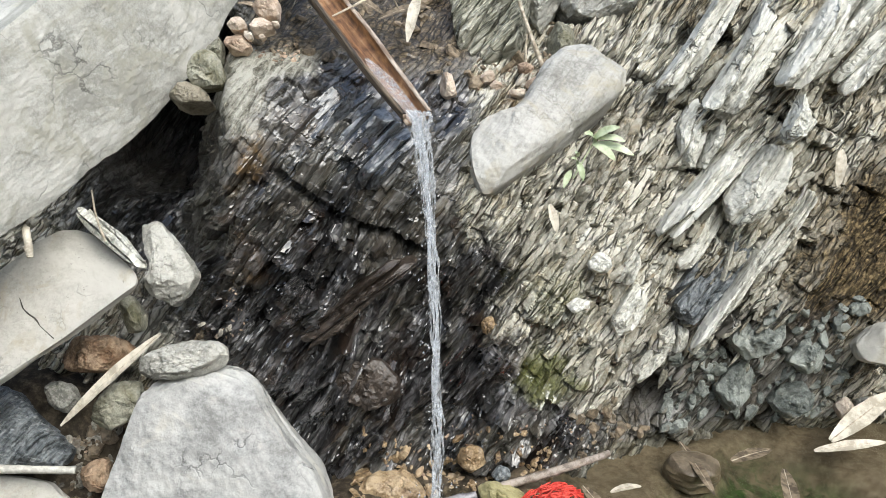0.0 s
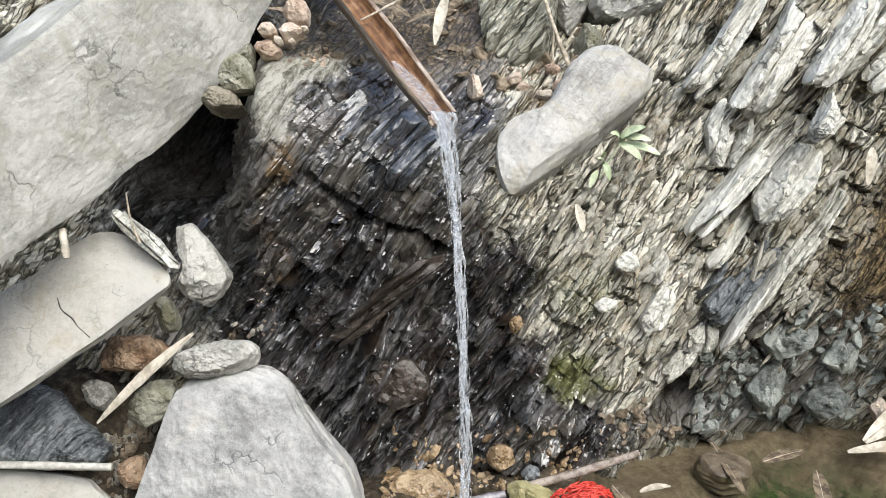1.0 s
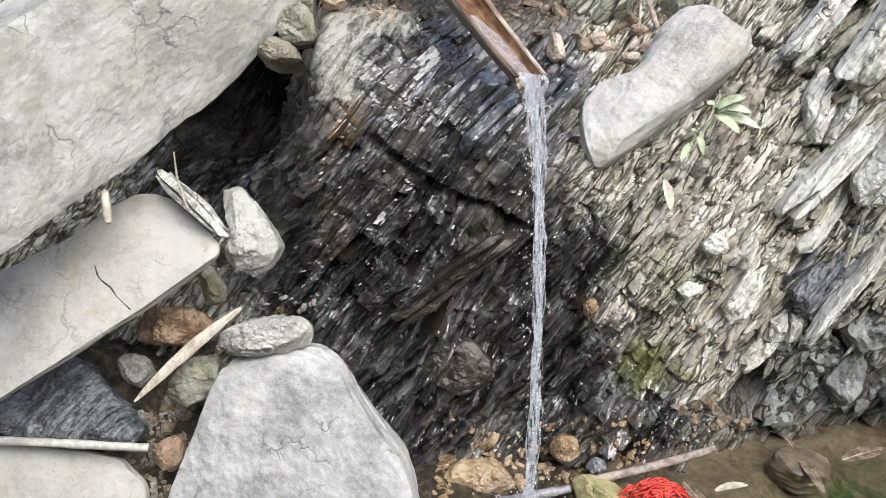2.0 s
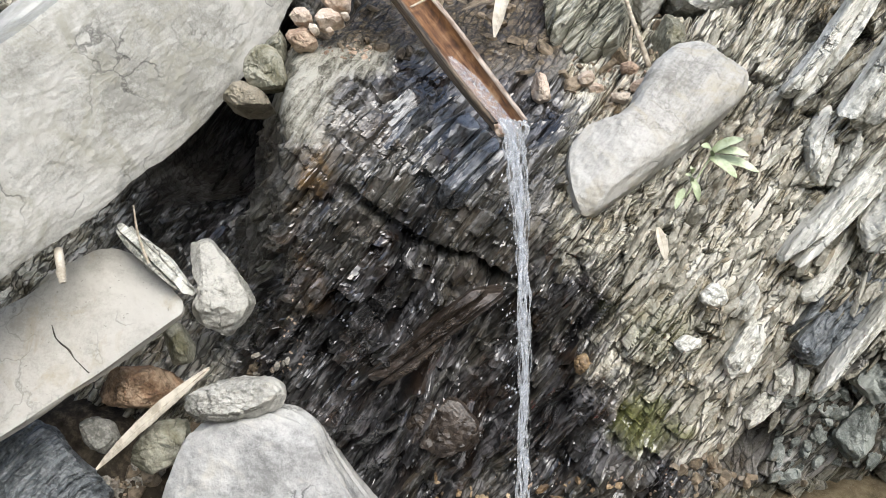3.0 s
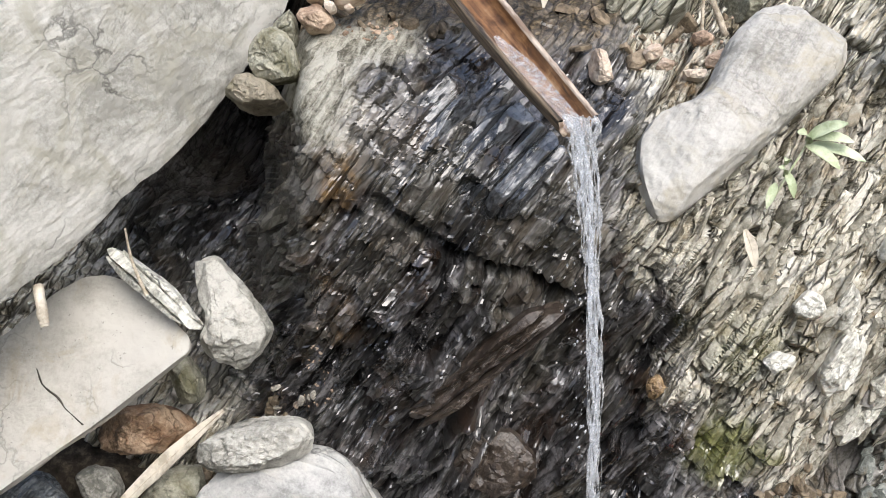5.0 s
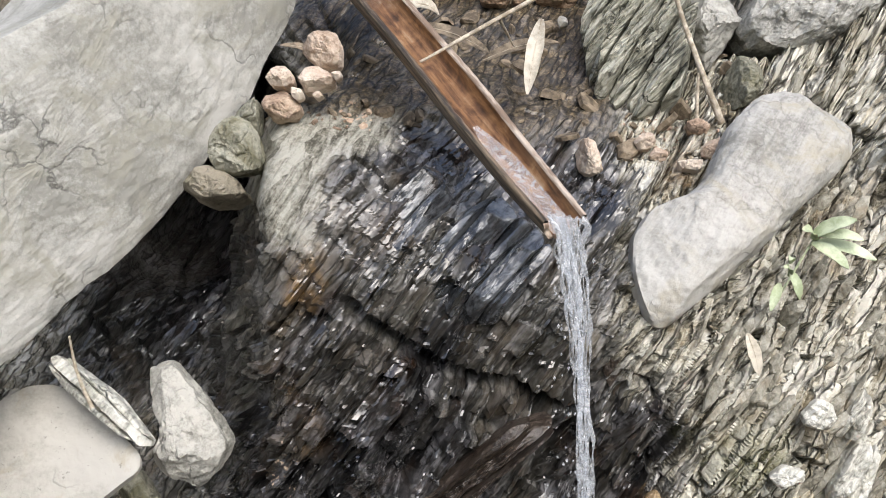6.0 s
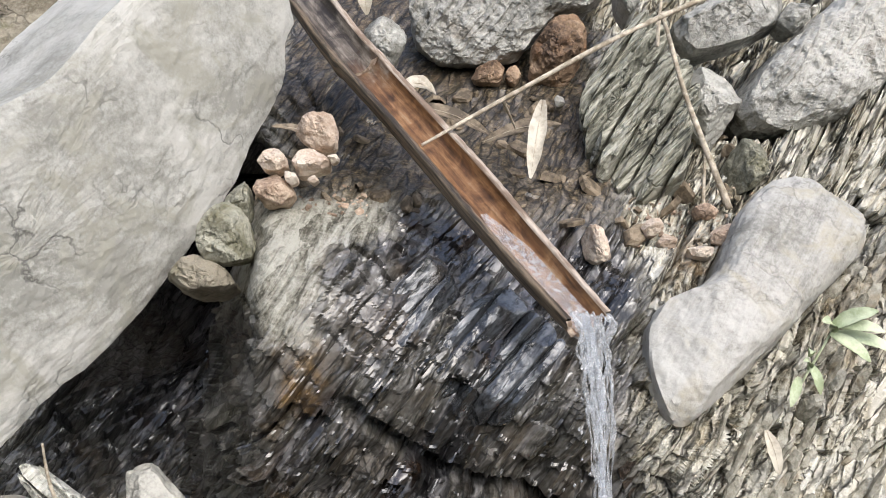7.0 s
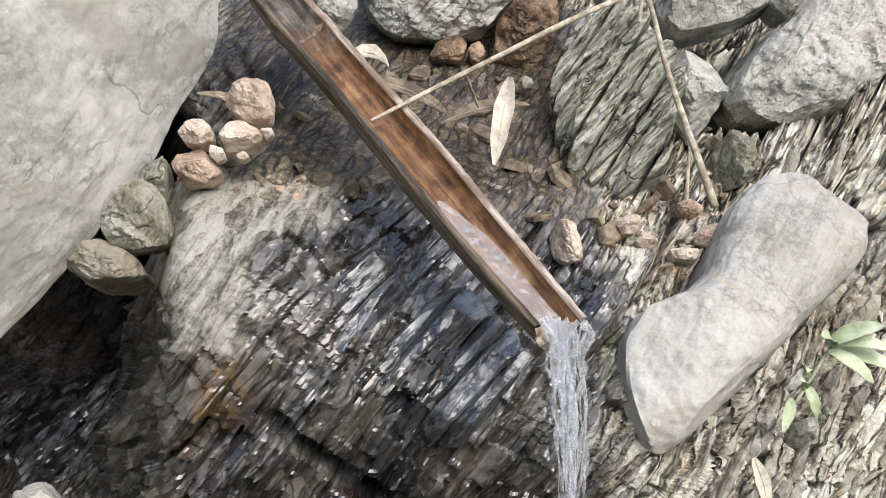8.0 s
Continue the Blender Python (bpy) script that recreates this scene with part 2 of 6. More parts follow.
    nt.links.new(math_node(nt, "ADD", broad, math_node(nt, "MULTIPLY", ripple, 0.10)), film.inputs["Height"])
    nt.links.new(film.outputs[0], p.inputs["Coat Normal"])
    beds = noise_node(nt, mapped(nt, bed, scale=(95, 12, 10)), 1.0, 3, 0.55, 0.6)
    height = math_node(nt, "ADD", math_node(nt, "MULTIPLY", beds, 0.9), math_node(nt, "MULTIPLY", noise_node(nt, vec, 85, 3, 0.55), 0.6))
    height = math_node(nt, "ADD", height, math_node(nt, "MULTIPLY", sep.outputs[1], 0.5))
    height = math_node(nt, "SUBTRACT", height, math_node(nt, "MULTIPLY", gap, 0.8))
    height = mixc(nt, attr["wet"], height, math_node(nt, "ADD", math_node(nt, "MULTIPLY", lay2, 0.6), math_node(nt, "MULTIPLY", ripple, 0.3)))
    b = add(nt, "ShaderNodeBump", Strength=0.9, Distance=0.010)
    nt.links.new(height, b.inputs["Height"])
    nt.links.new(b.outputs[0], p.inputs["Normal"])
    return m


def simple_mat(name, a, b, rough=0.7, scale=(1, 1, 1), freq=40, bump=0.3, spec=0.5):
    m, nt, p = nodes_of(name)
    tc = nt.nodes.new("ShaderNodeTexCoord")
    vec = mapped(nt, tc.outputs["Object"], (0, 0, 0), scale)
    f = noise_node(nt, vec, freq, 7, 0.7)
    nt.links.new(ramp(nt, f, [(0.42, a), (0.58, b)]), p.inputs["Base Color"])
    p.inputs["Roughness"].default_value = rough
    p.inputs["Specular IOR Level"].default_value = spec
    bp = add(nt, "ShaderNodeBump", Strength=bump, Distance=0.004)
    nt.links.new(f, bp.inputs["Height"])
    nt.links.new(bp.outputs[0], p.inputs["Normal"])
    return m


def chute_mat():
    """Rusty wet inside of split bamboo: streaks along the grain, blotches of rust, grey silt above the node."""
    m, nt, p = nodes_of("wet_bamboo_inside")
    tc = nt.nodes.new("ShaderNodeTexCoord")
    vec = tc.outputs["Object"]
    streak = noise_node(nt, mapped(nt, vec, scale=(150, 150, 9)), 1.0, 6, 0.65)
    blot = noise_node(nt, mapped(nt, vec, scale=(1, 1, 0.5)), 48, 6, 0.65, 0.8)
    f = math_node(nt, "ADD", math_node(nt, "MULTIPLY", streak, 0.45), math_node(nt, "MULTIPLY", blot, 0.55))
    rust = ramp(nt, f, [(0.38, (0.05, 0.025, 0.012)), (0.48, (0.15, 0.075, 0.033)), (0.56, (0.27, 0.145, 0.065)), (0.64, (0.36, 0.25, 0.15))])
    silt = ramp(nt, f, [(0.42, (0.04, 0.032, 0.025)), (0.52, (0.15, 0.125, 0.10)), (0.62, (0.34, 0.30, 0.25))])
    sep = nt.nodes.new("ShaderNodeSeparateXYZ")
    nt.links.new(vec, sep.inputs[0])
    upper = ramp(nt, math_node(nt, "ADD", math_node(nt, "ADD", sep.outputs["Z"], 0.80), math_node(nt, "MULTIPLY", math_node(nt, "SUBTRACT", blot, 0.5), 0.3)), [(0.51, (0, 0, 0)), (0.58, (1, 1, 1))])
    nt.links.new(mixc(nt, upper, rust, silt), p.inputs["Base Color"])
    p.inputs["Roughness"].default_value = 0.35
    b = add(nt, "ShaderNodeBump", Strength=0.6, Distance=0.004)
    nt.links.new(f, b.inputs["Height"])
    nt.links.new(b.outputs[0], p.inputs["Normal"])
    return m


M_BEDROCK = bedrock_mat()
M_CHUTE_OUT = simple_mat("weathered_bamboo", (0.04, 0.03, 0.02), (0.22, 0.165, 0.11), 0.5, (1, 1, 0.05), 140)
M_CHUTE_IN = chute_mat()
M_RIM = simple_mat("split_bamboo_edge", (0.24, 0.17, 0.12), (0.60, 0.51, 0.42), 0.6, (1, 1, 0.15), 80)
M_TWIG = simple_mat("dry_twig", (0.30, 0.25, 0.18), (0.62, 0.55, 0.44), 0.75, freq=60)
M_LEAF = simple_mat("dry_leaf", (0.38, 0.335, 0.26), (0.64, 0.59, 0.49), 0.7, freq=30)
M_LEAFBROWN = simple_mat("brown_dry_leaf", (0.08, 0.06, 0.038), (0.26, 0.205, 0.14), 0.7, freq=45)
M_GREEN = simple_mat("pale_green_leaf", (0.36, 0.42, 0.25), (0.62, 0.68, 0.48), 0.55, freq=25)
M_WOOD = simple_mat("orange_brown_wood", (0.16, 0.10, 0.06), (0.46, 0.35, 0.24), 0.6, freq=70)
M_STICK = simple_mat("grey_stick", (0.20, 0.16, 0.13), (0.42, 0.36, 0.31), 0.7, freq=60)
M_CANE = simple_mat("pale_cane", (0.45, 0.43, 0.38), (0.68, 0.66, 0.60), 0.6, freq=40)
M_STRIP = simple_mat("wet_grey_strip", (0.16, 0.15, 0.16), (0.30, 0.29, 0.31), 0.25, freq=40)
M_CRACK = simple_mat("dark_crack", (0.03, 0.026, 0.02), (0.07, 0.06, 0.05), 0.9, freq=60)
M_RED = simple_mat("red_net_fibre", (0.55, 0.03, 0.02), (0.82, 0.11, 0.08), 0.5, freq=80)


def ground_mat():
    m, nt, p = nodes_of("silty_ground")
    geo = nt.nodes.new("ShaderNodeNewGeometry")
    vec = geo.outputs["Position"]
    fine = noise_node(nt, vec, 45, 8, 0.7)
    big = noise_node(nt, vec, 5, 5, 0.6, 0.6)
    silt = ramp(nt, fine, [(0.35, (0.085, 0.066, 0.044)), (0.5, (0.145, 0.115, 0.080)), (0.66, (0.20, 0.163, 0.118))])
    a = nt.nodes.new("ShaderNodeAttribute")
    a.attribute_name = "alga"
    algae = ramp(nt, fine, [(0.35, (0.006, 0.022, 0.005)), (0.65, (0.03, 0.085, 0.016))])
    patch = ramp(nt, noise_node(nt, vec, 16, 5, 0.65, 1.2), [(0.40, (0.08,) * 3), (0.56, (1,) * 3)])
    col = mixc(nt, math_node(nt, "MULTIPLY", a.outputs["Fac"], patch), silt, algae)
    d = nt.nodes.new("ShaderNodeAttribute")
    d.attribute_name = "debris"
    litter = ramp(nt, fine, [(0.35, (0.010, 0.008, 0.006)), (0.5, (0.042, 0.033, 0.025)), (0.68, (0.17, 0.135, 0.095))])
    col = mixc(nt, d.outputs["Fac"], col, litter)
    col = mixc(nt, ramp(nt, big, [(0.45, (0, 0, 0)), (0.65, (0.35, 0.35, 0.35))]), col, (0.09, 0.075, 0.05))
    # dark scrub colour for the added unseen slopes and the hill behind
    w = nt.nodes.new("ShaderNodeAttribute")
    w.attribute_name = "scrub"
    scrub = ramp(nt, noise_node(nt, vec, 3, 8, 0.75), [(0.4, (0.010, 0.014, 0.006)), (0.6, (0.06, 0.075, 0.03))])
    col = mixc(nt, w.outputs["Fac"], col, scrub)
    nt.links.new(col, p.inputs["Base Color"])
    p.inputs["Roughness"].default_value = 0.75
    p.inputs["Specular IOR Level"].default_value = 0.12
    b = add(nt, "ShaderNodeBump", Strength=0.5, Distance=0.01)
    nt.links.new(fine, b.inputs["Height"])
    nt.links.new(b.outputs[0], p.inputs["Normal"])
    return m


def water_mat(name, clear, rough, tint, wave):
    m, nt, p = nodes_of(name)
    out = nt.nodes["Material Output"]
    tr = nt.nodes.new("ShaderNodeBsdfTransparent")
    tr.inputs[0].default_value = (*tint, 1)
    p.inputs["Base Color"].default_value = (0.92, 0.94, 0.96, 1)
    p.inputs["Roughness"].default_value = rough
    geo = nt.nodes.new("ShaderNodeNewGeometry")
    n = noise_node(nt, geo.outputs["Position"], wave, 4, 0.6)
    b = add(nt, "ShaderNodeBump", Strength=0.25 if wave > 50 else 0.05, Distance=0.006)
    nt.links.new(n, b.inputs["Height"])
    gl = add(nt, "ShaderNodeBsdfGlossy", Roughness=rough)
    nt.links.new(b.outputs[0], gl.inputs["Normal"])
    fr = nt.nodes.new("ShaderNodeFresnel")
    fr.inputs["IOR"].default_value = 1.33 if wave > 50 else 1.17
    nt.links.new(b.outputs[0], fr.inputs["Normal"])
    mix1 = nt.nodes.new("ShaderNodeMixShader")
    nt.links.new(fr.outputs[0], mix1.inputs[0])
    nt.links.new(tr.outputs[0], mix1.inputs[1])
    nt.links.new(gl.outputs[0], mix1.inputs[2])
    mix2 = nt.nodes.new("ShaderNodeMixShader")
    nt.links.new(ramp(nt, n, [(0.35, (clear * (1.0 if clear >= 1 else 0.75),) * 3), (0.65, (clear,) * 3)]), mix2.inputs[0])
    nt.links.new(p.outputs[0], mix2.inputs[1])
    nt.links.new(mix1.outputs[0], mix2.inputs[2])
    nt.links.new(mix2.outputs[0], out.inputs["Surface"])
    return m


M_GROUND = ground_mat()
M_POOL = water_mat("pool_water", 1.0, 0.03, (0.93, 0.93, 0.86), 14)
M_FALL = water_mat("falling_water", 0.91, 0.06, (0.97, 0.98, 1.0), 120)


# ---- building helpers ----
def hash01(i, j, k=0):
    v = np.sin(i * 127.1 + j * 311.7 + k * 74.7) * 43758.5453
    return v - np.floor(v)


def vnoise(u, v, k=0):
    """Smooth value noise in -1..1 for arrays."""
    i, j = np.floor(u), np.floor(v)
    f, g = u - i, v - j
    f, g = f * f * (3 - 2 * f), g * g * (3 - 2 * g)
    a = hash01(i, j, k) * (1 - f) + hash01(i + 1, j, k) * f
    b = hash01(i, j + 1, k) * (1 - f) + hash01(i + 1, j + 1, k) * f
    return 2 * (a * (1 - g) + b * g) - 1


def fbm(u, v, k=0, octaves=4):
    total, amp = 0, 0.5
    for o in range(octaves):
        total = total + amp * vnoise(u * 2**o, v * 2**o, k + 9 * o)
        amp *= 0.5
    return total


def smoothstep(a, b, x):
    t = np.clip((x - a) / (b - a), 0, 1)
    return t * t * (3 - 2 * t)


def sheet(name, pts, material, attrs=(), sharp=0, keep=None):
    """A grid of points (rows, columns, 3) as one smooth mesh with float attributes."""
    r, c = pts.shape[:2]
    idx = np.arange(r * c).reshape(r, c)
    quads = np.stack([idx[:-1, :-1], idx[:-1, 1:], idx[1:, 1:], idx[1:, :-1]], -1).reshape(-1, 4)
    used = np.arange(r * c)
    if keep is not None:
        quads = quads[keep.ravel()[quads].all(axis=1)]
        used, quads = np.unique(quads, return_inverse=True)
        quads = quads.reshape(-1, 4)
    me = bpy.data.meshes.new(name)
    me.vertices.add(len(used))
    me.vertices.foreach_set("co", np.ascontiguousarray(pts.reshape(-1, 3)[used], dtype=np.float32).ravel())
    me.loops.add(quads.size)
    me.loops.foreach_set("vertex_index", quads.astype(np.int32).ravel())
    me.polygons.add(len(quads))
    me.polygons.foreach_set("loop_start", np.arange(0, quads.size, 4, dtype=np.int32))
    me.update(calc_edges=True)
    me.materials.append(material)
    me.polygons.foreach_set("use_smooth", [True] * len(me.polygons))
    for key, values in attrs:
        a = me.attributes.new(key, "FLOAT", "POINT")
        a.data.foreach_set("value", np.ascontiguousarray(values.ravel()[used], dtype=np.float32))
    if sharp:
        me.set_sharp_from_angle(angle=radians(sharp))
    return new(name, me)


def mesh_of(name, verts, faces, material, smooth=True):
    me = bpy.data.meshes.new(name)
    me.from_pydata([tuple(v) for v in verts], [], faces)
    me.materials.append(material)
    me.polygons.foreach_set("use_smooth", [smooth] * len(me.polygons))
    return me


def part(name, me, parent, label=""):
    ob = new(name, me)
    ob.parent = parent
    if label:
        tagged(ob, label)
    return ob


def spline(points, n, closed=False):
    """Catmull-Rom through points, n samples."""
    p = np.array(points, float)
    k = len(p)
    res = []
    for s in np.linspace(0, k if closed else k - 1, n, endpoint=not closed):
        i = min(int(s), k - 1 if closed else k - 2)
        f = s - i
        if closed:
            a, b, c, d = p[(i - 1) % k], p[i % k], p[(i + 1) % k], p[(i + 2) % k]
        else:
            a, b, c, d = p[max(i - 1, 0)], p[i], p[i + 1], p[min(i + 2, k - 1)]
        res.append(0.5 * (2 * b + (c - a) * f + (2 * a - 5 * b + 4 * c - d) * f**2 + (3 * b - a - 3 * c + d) * f**3))
    return np.array(res)


def tube(points, radii, sides=8, n=24, wobble=0.0, seed=0):
    """Vertices and faces of a closed tapered tube along a smooth line."""
    line = spline(points, n)
    rad = np.interp(np.linspace(0, 1, n), np.linspace(0, 1, len(radii)), radii)
    verts, faces = [], []
    for i, c in enumerate(line):
        d = Vector(line[min(i + 1, n - 1)] - line[max(i - 1, 0)]).normalized()
        a = d.orthogonal().normalized() if i == 0 else (a - d * a.dot(d)).normalized()
        b = d.cross(a)
        for s in range(sides):
            w = 2 * math.pi * s / sides
            r = rad[i] * (1 + wobble * noise.noise(Vector((i * 0.35, s * 0.9, seed * 3.7))))
            verts.append(Vector(c) + float(r) * (math.cos(w) * a + math.sin(w) * b))
    for i in range(n - 1):
        for s in range(sides):
            t = (s + 1) % sides
            faces.append((i * sides + s, i * sides + t, (i + 1) * sides + t, (i + 1) * sides + s))
    faces += [tuple(range(sides))[::-1], tuple(range((n - 1) * sides, n * sides))]
    return verts, faces


STONES = 0
RIDGED = {"layered_slate": 0.013, "banded_rock": 0.004, "pale_slate": 0.006, "wet_dark_rock": 0.008, "wet_glossy_slate": 0.0015, "wet_brown_rock": 0.004}

CALM = {"muddy_rock": 0.3, "wet_glossy_slate": 0.3, "pale_slab_rock": 0.45, "pale_smooth_rock": 0.22, "wrinkled_pale_rock": 0.6, "whitish_rock": 0.5}


def outline_points(outline, count, rounding):
    """Evenly spaced points along the polygon, corners eased by the rounding."""
    p = np.array(outline, float)
    q = np.vstack([p, p[:1]])
    d = np.r_[0, np.cumsum(np.linalg.norm(np.diff(q, axis=0), axis=1))]
    s = np.linspace(0, d[-1], count, endpoint=False)
    e = np.stack([np.interp(s, d, q[:, 0]), np.interp(s, d, q[:, 1])], -1)
    for _ in range(int(2 + rounding * count * 0.10)):
        e = 0.5 * e + 0.25 * (np.roll(e, 1, 0) + np.roll(e, -1, 0))
    return e


def stone_mesh(name, outline, depth, material, bulge, res, rounding):
    """A stone with the given outline on its own plane, bulging forward, with broken facets, and going depth back."""
    global STONES
    STONES += 1
    rnd = random.Random(STONES)
    span = max(max(p[0] for p in outline) - min(p[0] for p in outline), 0.01)
    res = int(res * (3.4 if span > 0.3 else 1.6))
    edge = outline_points(outline, res, rounding)
    turned = np.roll(edge, -1, 0)
    size = max(0.012, 1.1 * math.sqrt(0.5 * abs(float(np.sum(edge[:, 0] * turned[:, 1] - turned[:, 0] * edge[:, 1])))))
    calm = CALM.get(material.name, 1.0)
    mid = edge.mean(0)
    off = Vector((rnd.uniform(-50, 50), rnd.uniform(-50, 50), rnd.uniform(-50, 50)))
    dep = max(depth, 0.02)
    ridge = RIDGED.get(material.name, 0.0) * min(1.0, size / 0.15)
    rings = []
    inner = max(9, int(res / 3.2))
    for k in range(inner):  # middle to edge on the front
        r = (k + 1) / inner
        rings.append((r ** 0.85, bulge * size * 0.55 * (1 - r ** (2 + 4 * (1 - rounding)))))
    back = min(18, max(5, int(res * dep / size / 2.2)))
    for k in range(1, back + 1):
        f = k / back
        rings.append((1.0 - 0.22 * rounding * f**2 - 0.04 * f, -dep * f))
    verts = [Vector((mid[0], mid[1], bulge * size * 0.55))]
    for r, h in rings:
        for q in edge:
            x, y = mid + (q - mid) * r
            verts.append(Vector((x, y, h)))
    verts.append(Vector((mid[0], mid[1], -dep)))
    # broken facets
    for _ in range(14 if size < 0.2 else 8):
        a, e = rnd.uniform(0, 6.28), rnd.uniform(0.35, 1.2)
        d = Vector((math.cos(a) * math.cos(e), math.sin(a) * math.cos(e), math.sin(e)))
        far = max(v.dot(d) for v in verts) - size * rnd.uniform(0.0, 0.02 + 0.16 * bulge + ((0.12 if rounding < 0.3 else 0.05) if size < 0.14 else 0.0))
        for v in verts:
            over = v.dot(d) - far
            if over > 0:
                v -= d * over * 0.95
    moved = []
    for v in verts:
        s = v / size
        low = noise.fractal(s * 2.2 + off, 0.8, 2.1, 3) * min(0.02 * size, 0.004)
        ridged = 1 - abs(noise.fractal(s * 5 + off, 0.7, 2.1, 3)) * 2
        fin = noise.fractal(v * 45 + off, 0.6, 2.2, 5) * min(0.004, 0.055 * size) + (ridged - 0.6) * min(0.003, 0.03 * size)
        fin *= calm
        if ridge:
            c = v.x * 0.77 - v.y * 0.64 + 0.006 * noise.noise(v * 22 + off)
            k = math.floor(c / 0.009)
            fin += ridge * (noise.noise(Vector((k * 7.3, (v.x + v.y) * 9 + k * 3.1, v.z * 4)) + off) + 0.5 * ((c / 0.009) % 1.0) - 0.25)
        step = noise.noise(Vector((s.x * 3, s.y * 3, v.z * 130)) + off) * min(0.009, 0.05 * size)
        rad = Vector((v.x - mid[0], v.y - mid[1], 0))
        rad = rad.normalized() if rad.length > 1e-6 else rad
        w = min(1.0, max(0.0, -v.z / 0.012))
        moved.append(v + Vector((0, 0, (low + fin) * (1 - w))) + rad * (fin * 0.5 + w * (0.4 * low + step)))
    n = len(rings)
    faces = [(0, 1 + i, 1 + (i + 1) % res) for i in range(res)]
    for k in range(n - 1):
        for i in range(res):
            j = (i + 1) % res
            a, b = 1 + k * res, 1 + (k + 1) * res
            faces.append((a + i, b + i, b + j, a + j))
    last = len(moved) - 1
    faces += [(1 + (n - 1) * res + (i + 1) % res, 1 + (n - 1) * res + i, last) for i in range(res)]
    area = sum(outline[i][0] * outline[(i + 1) % len(outline)][1] - outline[(i + 1) % len(outline)][0] * outline[i][1] for i in range(len(outline)))
    if area < 0:
        faces = [f[::-1] for f in faces]
    me = mesh_of(name, moved, faces, material)
    me.set_sharp_from_angle(angle=radians(28))
    return me


def clipped(poly, nx, ny, limit):
    """The part of a polygon where nx * x + ny * y <= limit."""
    res = []
    for i, p in enumerate(poly):
        q = poly[(i + 1) % len(poly)]
        a, b = nx * p[0] + ny * p[1] - limit, nx * q[0] + ny * q[1] - limit
        if a <= 0:
            res.append(p)
        if (a < 0 < b) or (b < 0 < a):
            f = a / (a - b)
            res.append((p[0] + (q[0] - p[0]) * f, p[1] + (q[1] - p[1]) * f))
    return res


LAYERED = {"slate_outcrop": (0.020, 26), "slate_plank": (0.036, None), "wet_slate_block": (0.028, None), "sliver_stone": (0.014, None), "ledge_facet": (0.030, 40), "dark_ridge": (0.022, None)}


def stone(name, label, at, turns, outline, depth, material, category, group, bulge, res, rounding):
    """One stone on the plane through at (tilt from level, turn about the vertical); slate is split into its layers."""
    where = pose(*at, turns[0], 0, turns[1])
    if name not in LAYERED:
        ob = new(name, stone_mesh(name, outline, depth, material, bulge, res, rounding))
        ob.matrix_world = where
        return tagged(ob, label, category, group)
    root = new(name)
    root.matrix_world = where
    width, lean = LAYERED[name]
    p = np.array(outline, float)
    if lean is None:
        w, v = np.linalg.eigh(np.cov(p.T))
        along_axis = v[:, 1]
    else:
        along_axis = np.array([math.sin(radians(lean)), math.cos(radians(lean))])
    nx, ny = float(along_axis[1]), float(-along_axis[0])
    c = p @ np.array([nx, ny])
    r = random.Random(STONES + 500)
    low, high = float(c.min()), float(c.max())
    count = max(2, round((high - low) / width))
    cuts = [low + (high - low) * (k + (r.uniform(-0.25, 0.25) if 0 < k < count else 0)) / count for k in range(count + 1)]
    made_any = False
    for k in range(count):
        strip = clipped(clipped([tuple(q) for q in outline], nx, ny, cuts[k + 1] - 0.0008), -nx, -ny, -cuts[k] - 0.0008)
        if len(strip) < 3 or np.ptp(np.array(strip), axis=0).min() < 0.006:
            continue
        layer = part("layer", stone_mesh("layer", strip, depth, material, 0.12, 34, 0.03), root)
        layer.location = (r.uniform(-0.003, 0.003), r.uniform(-0.003, 0.003), r.uniform(-0.010, 0.004) * (0.4 if name == "ledge_facet" else 1.0))
    return tagged(root, label, category, group)


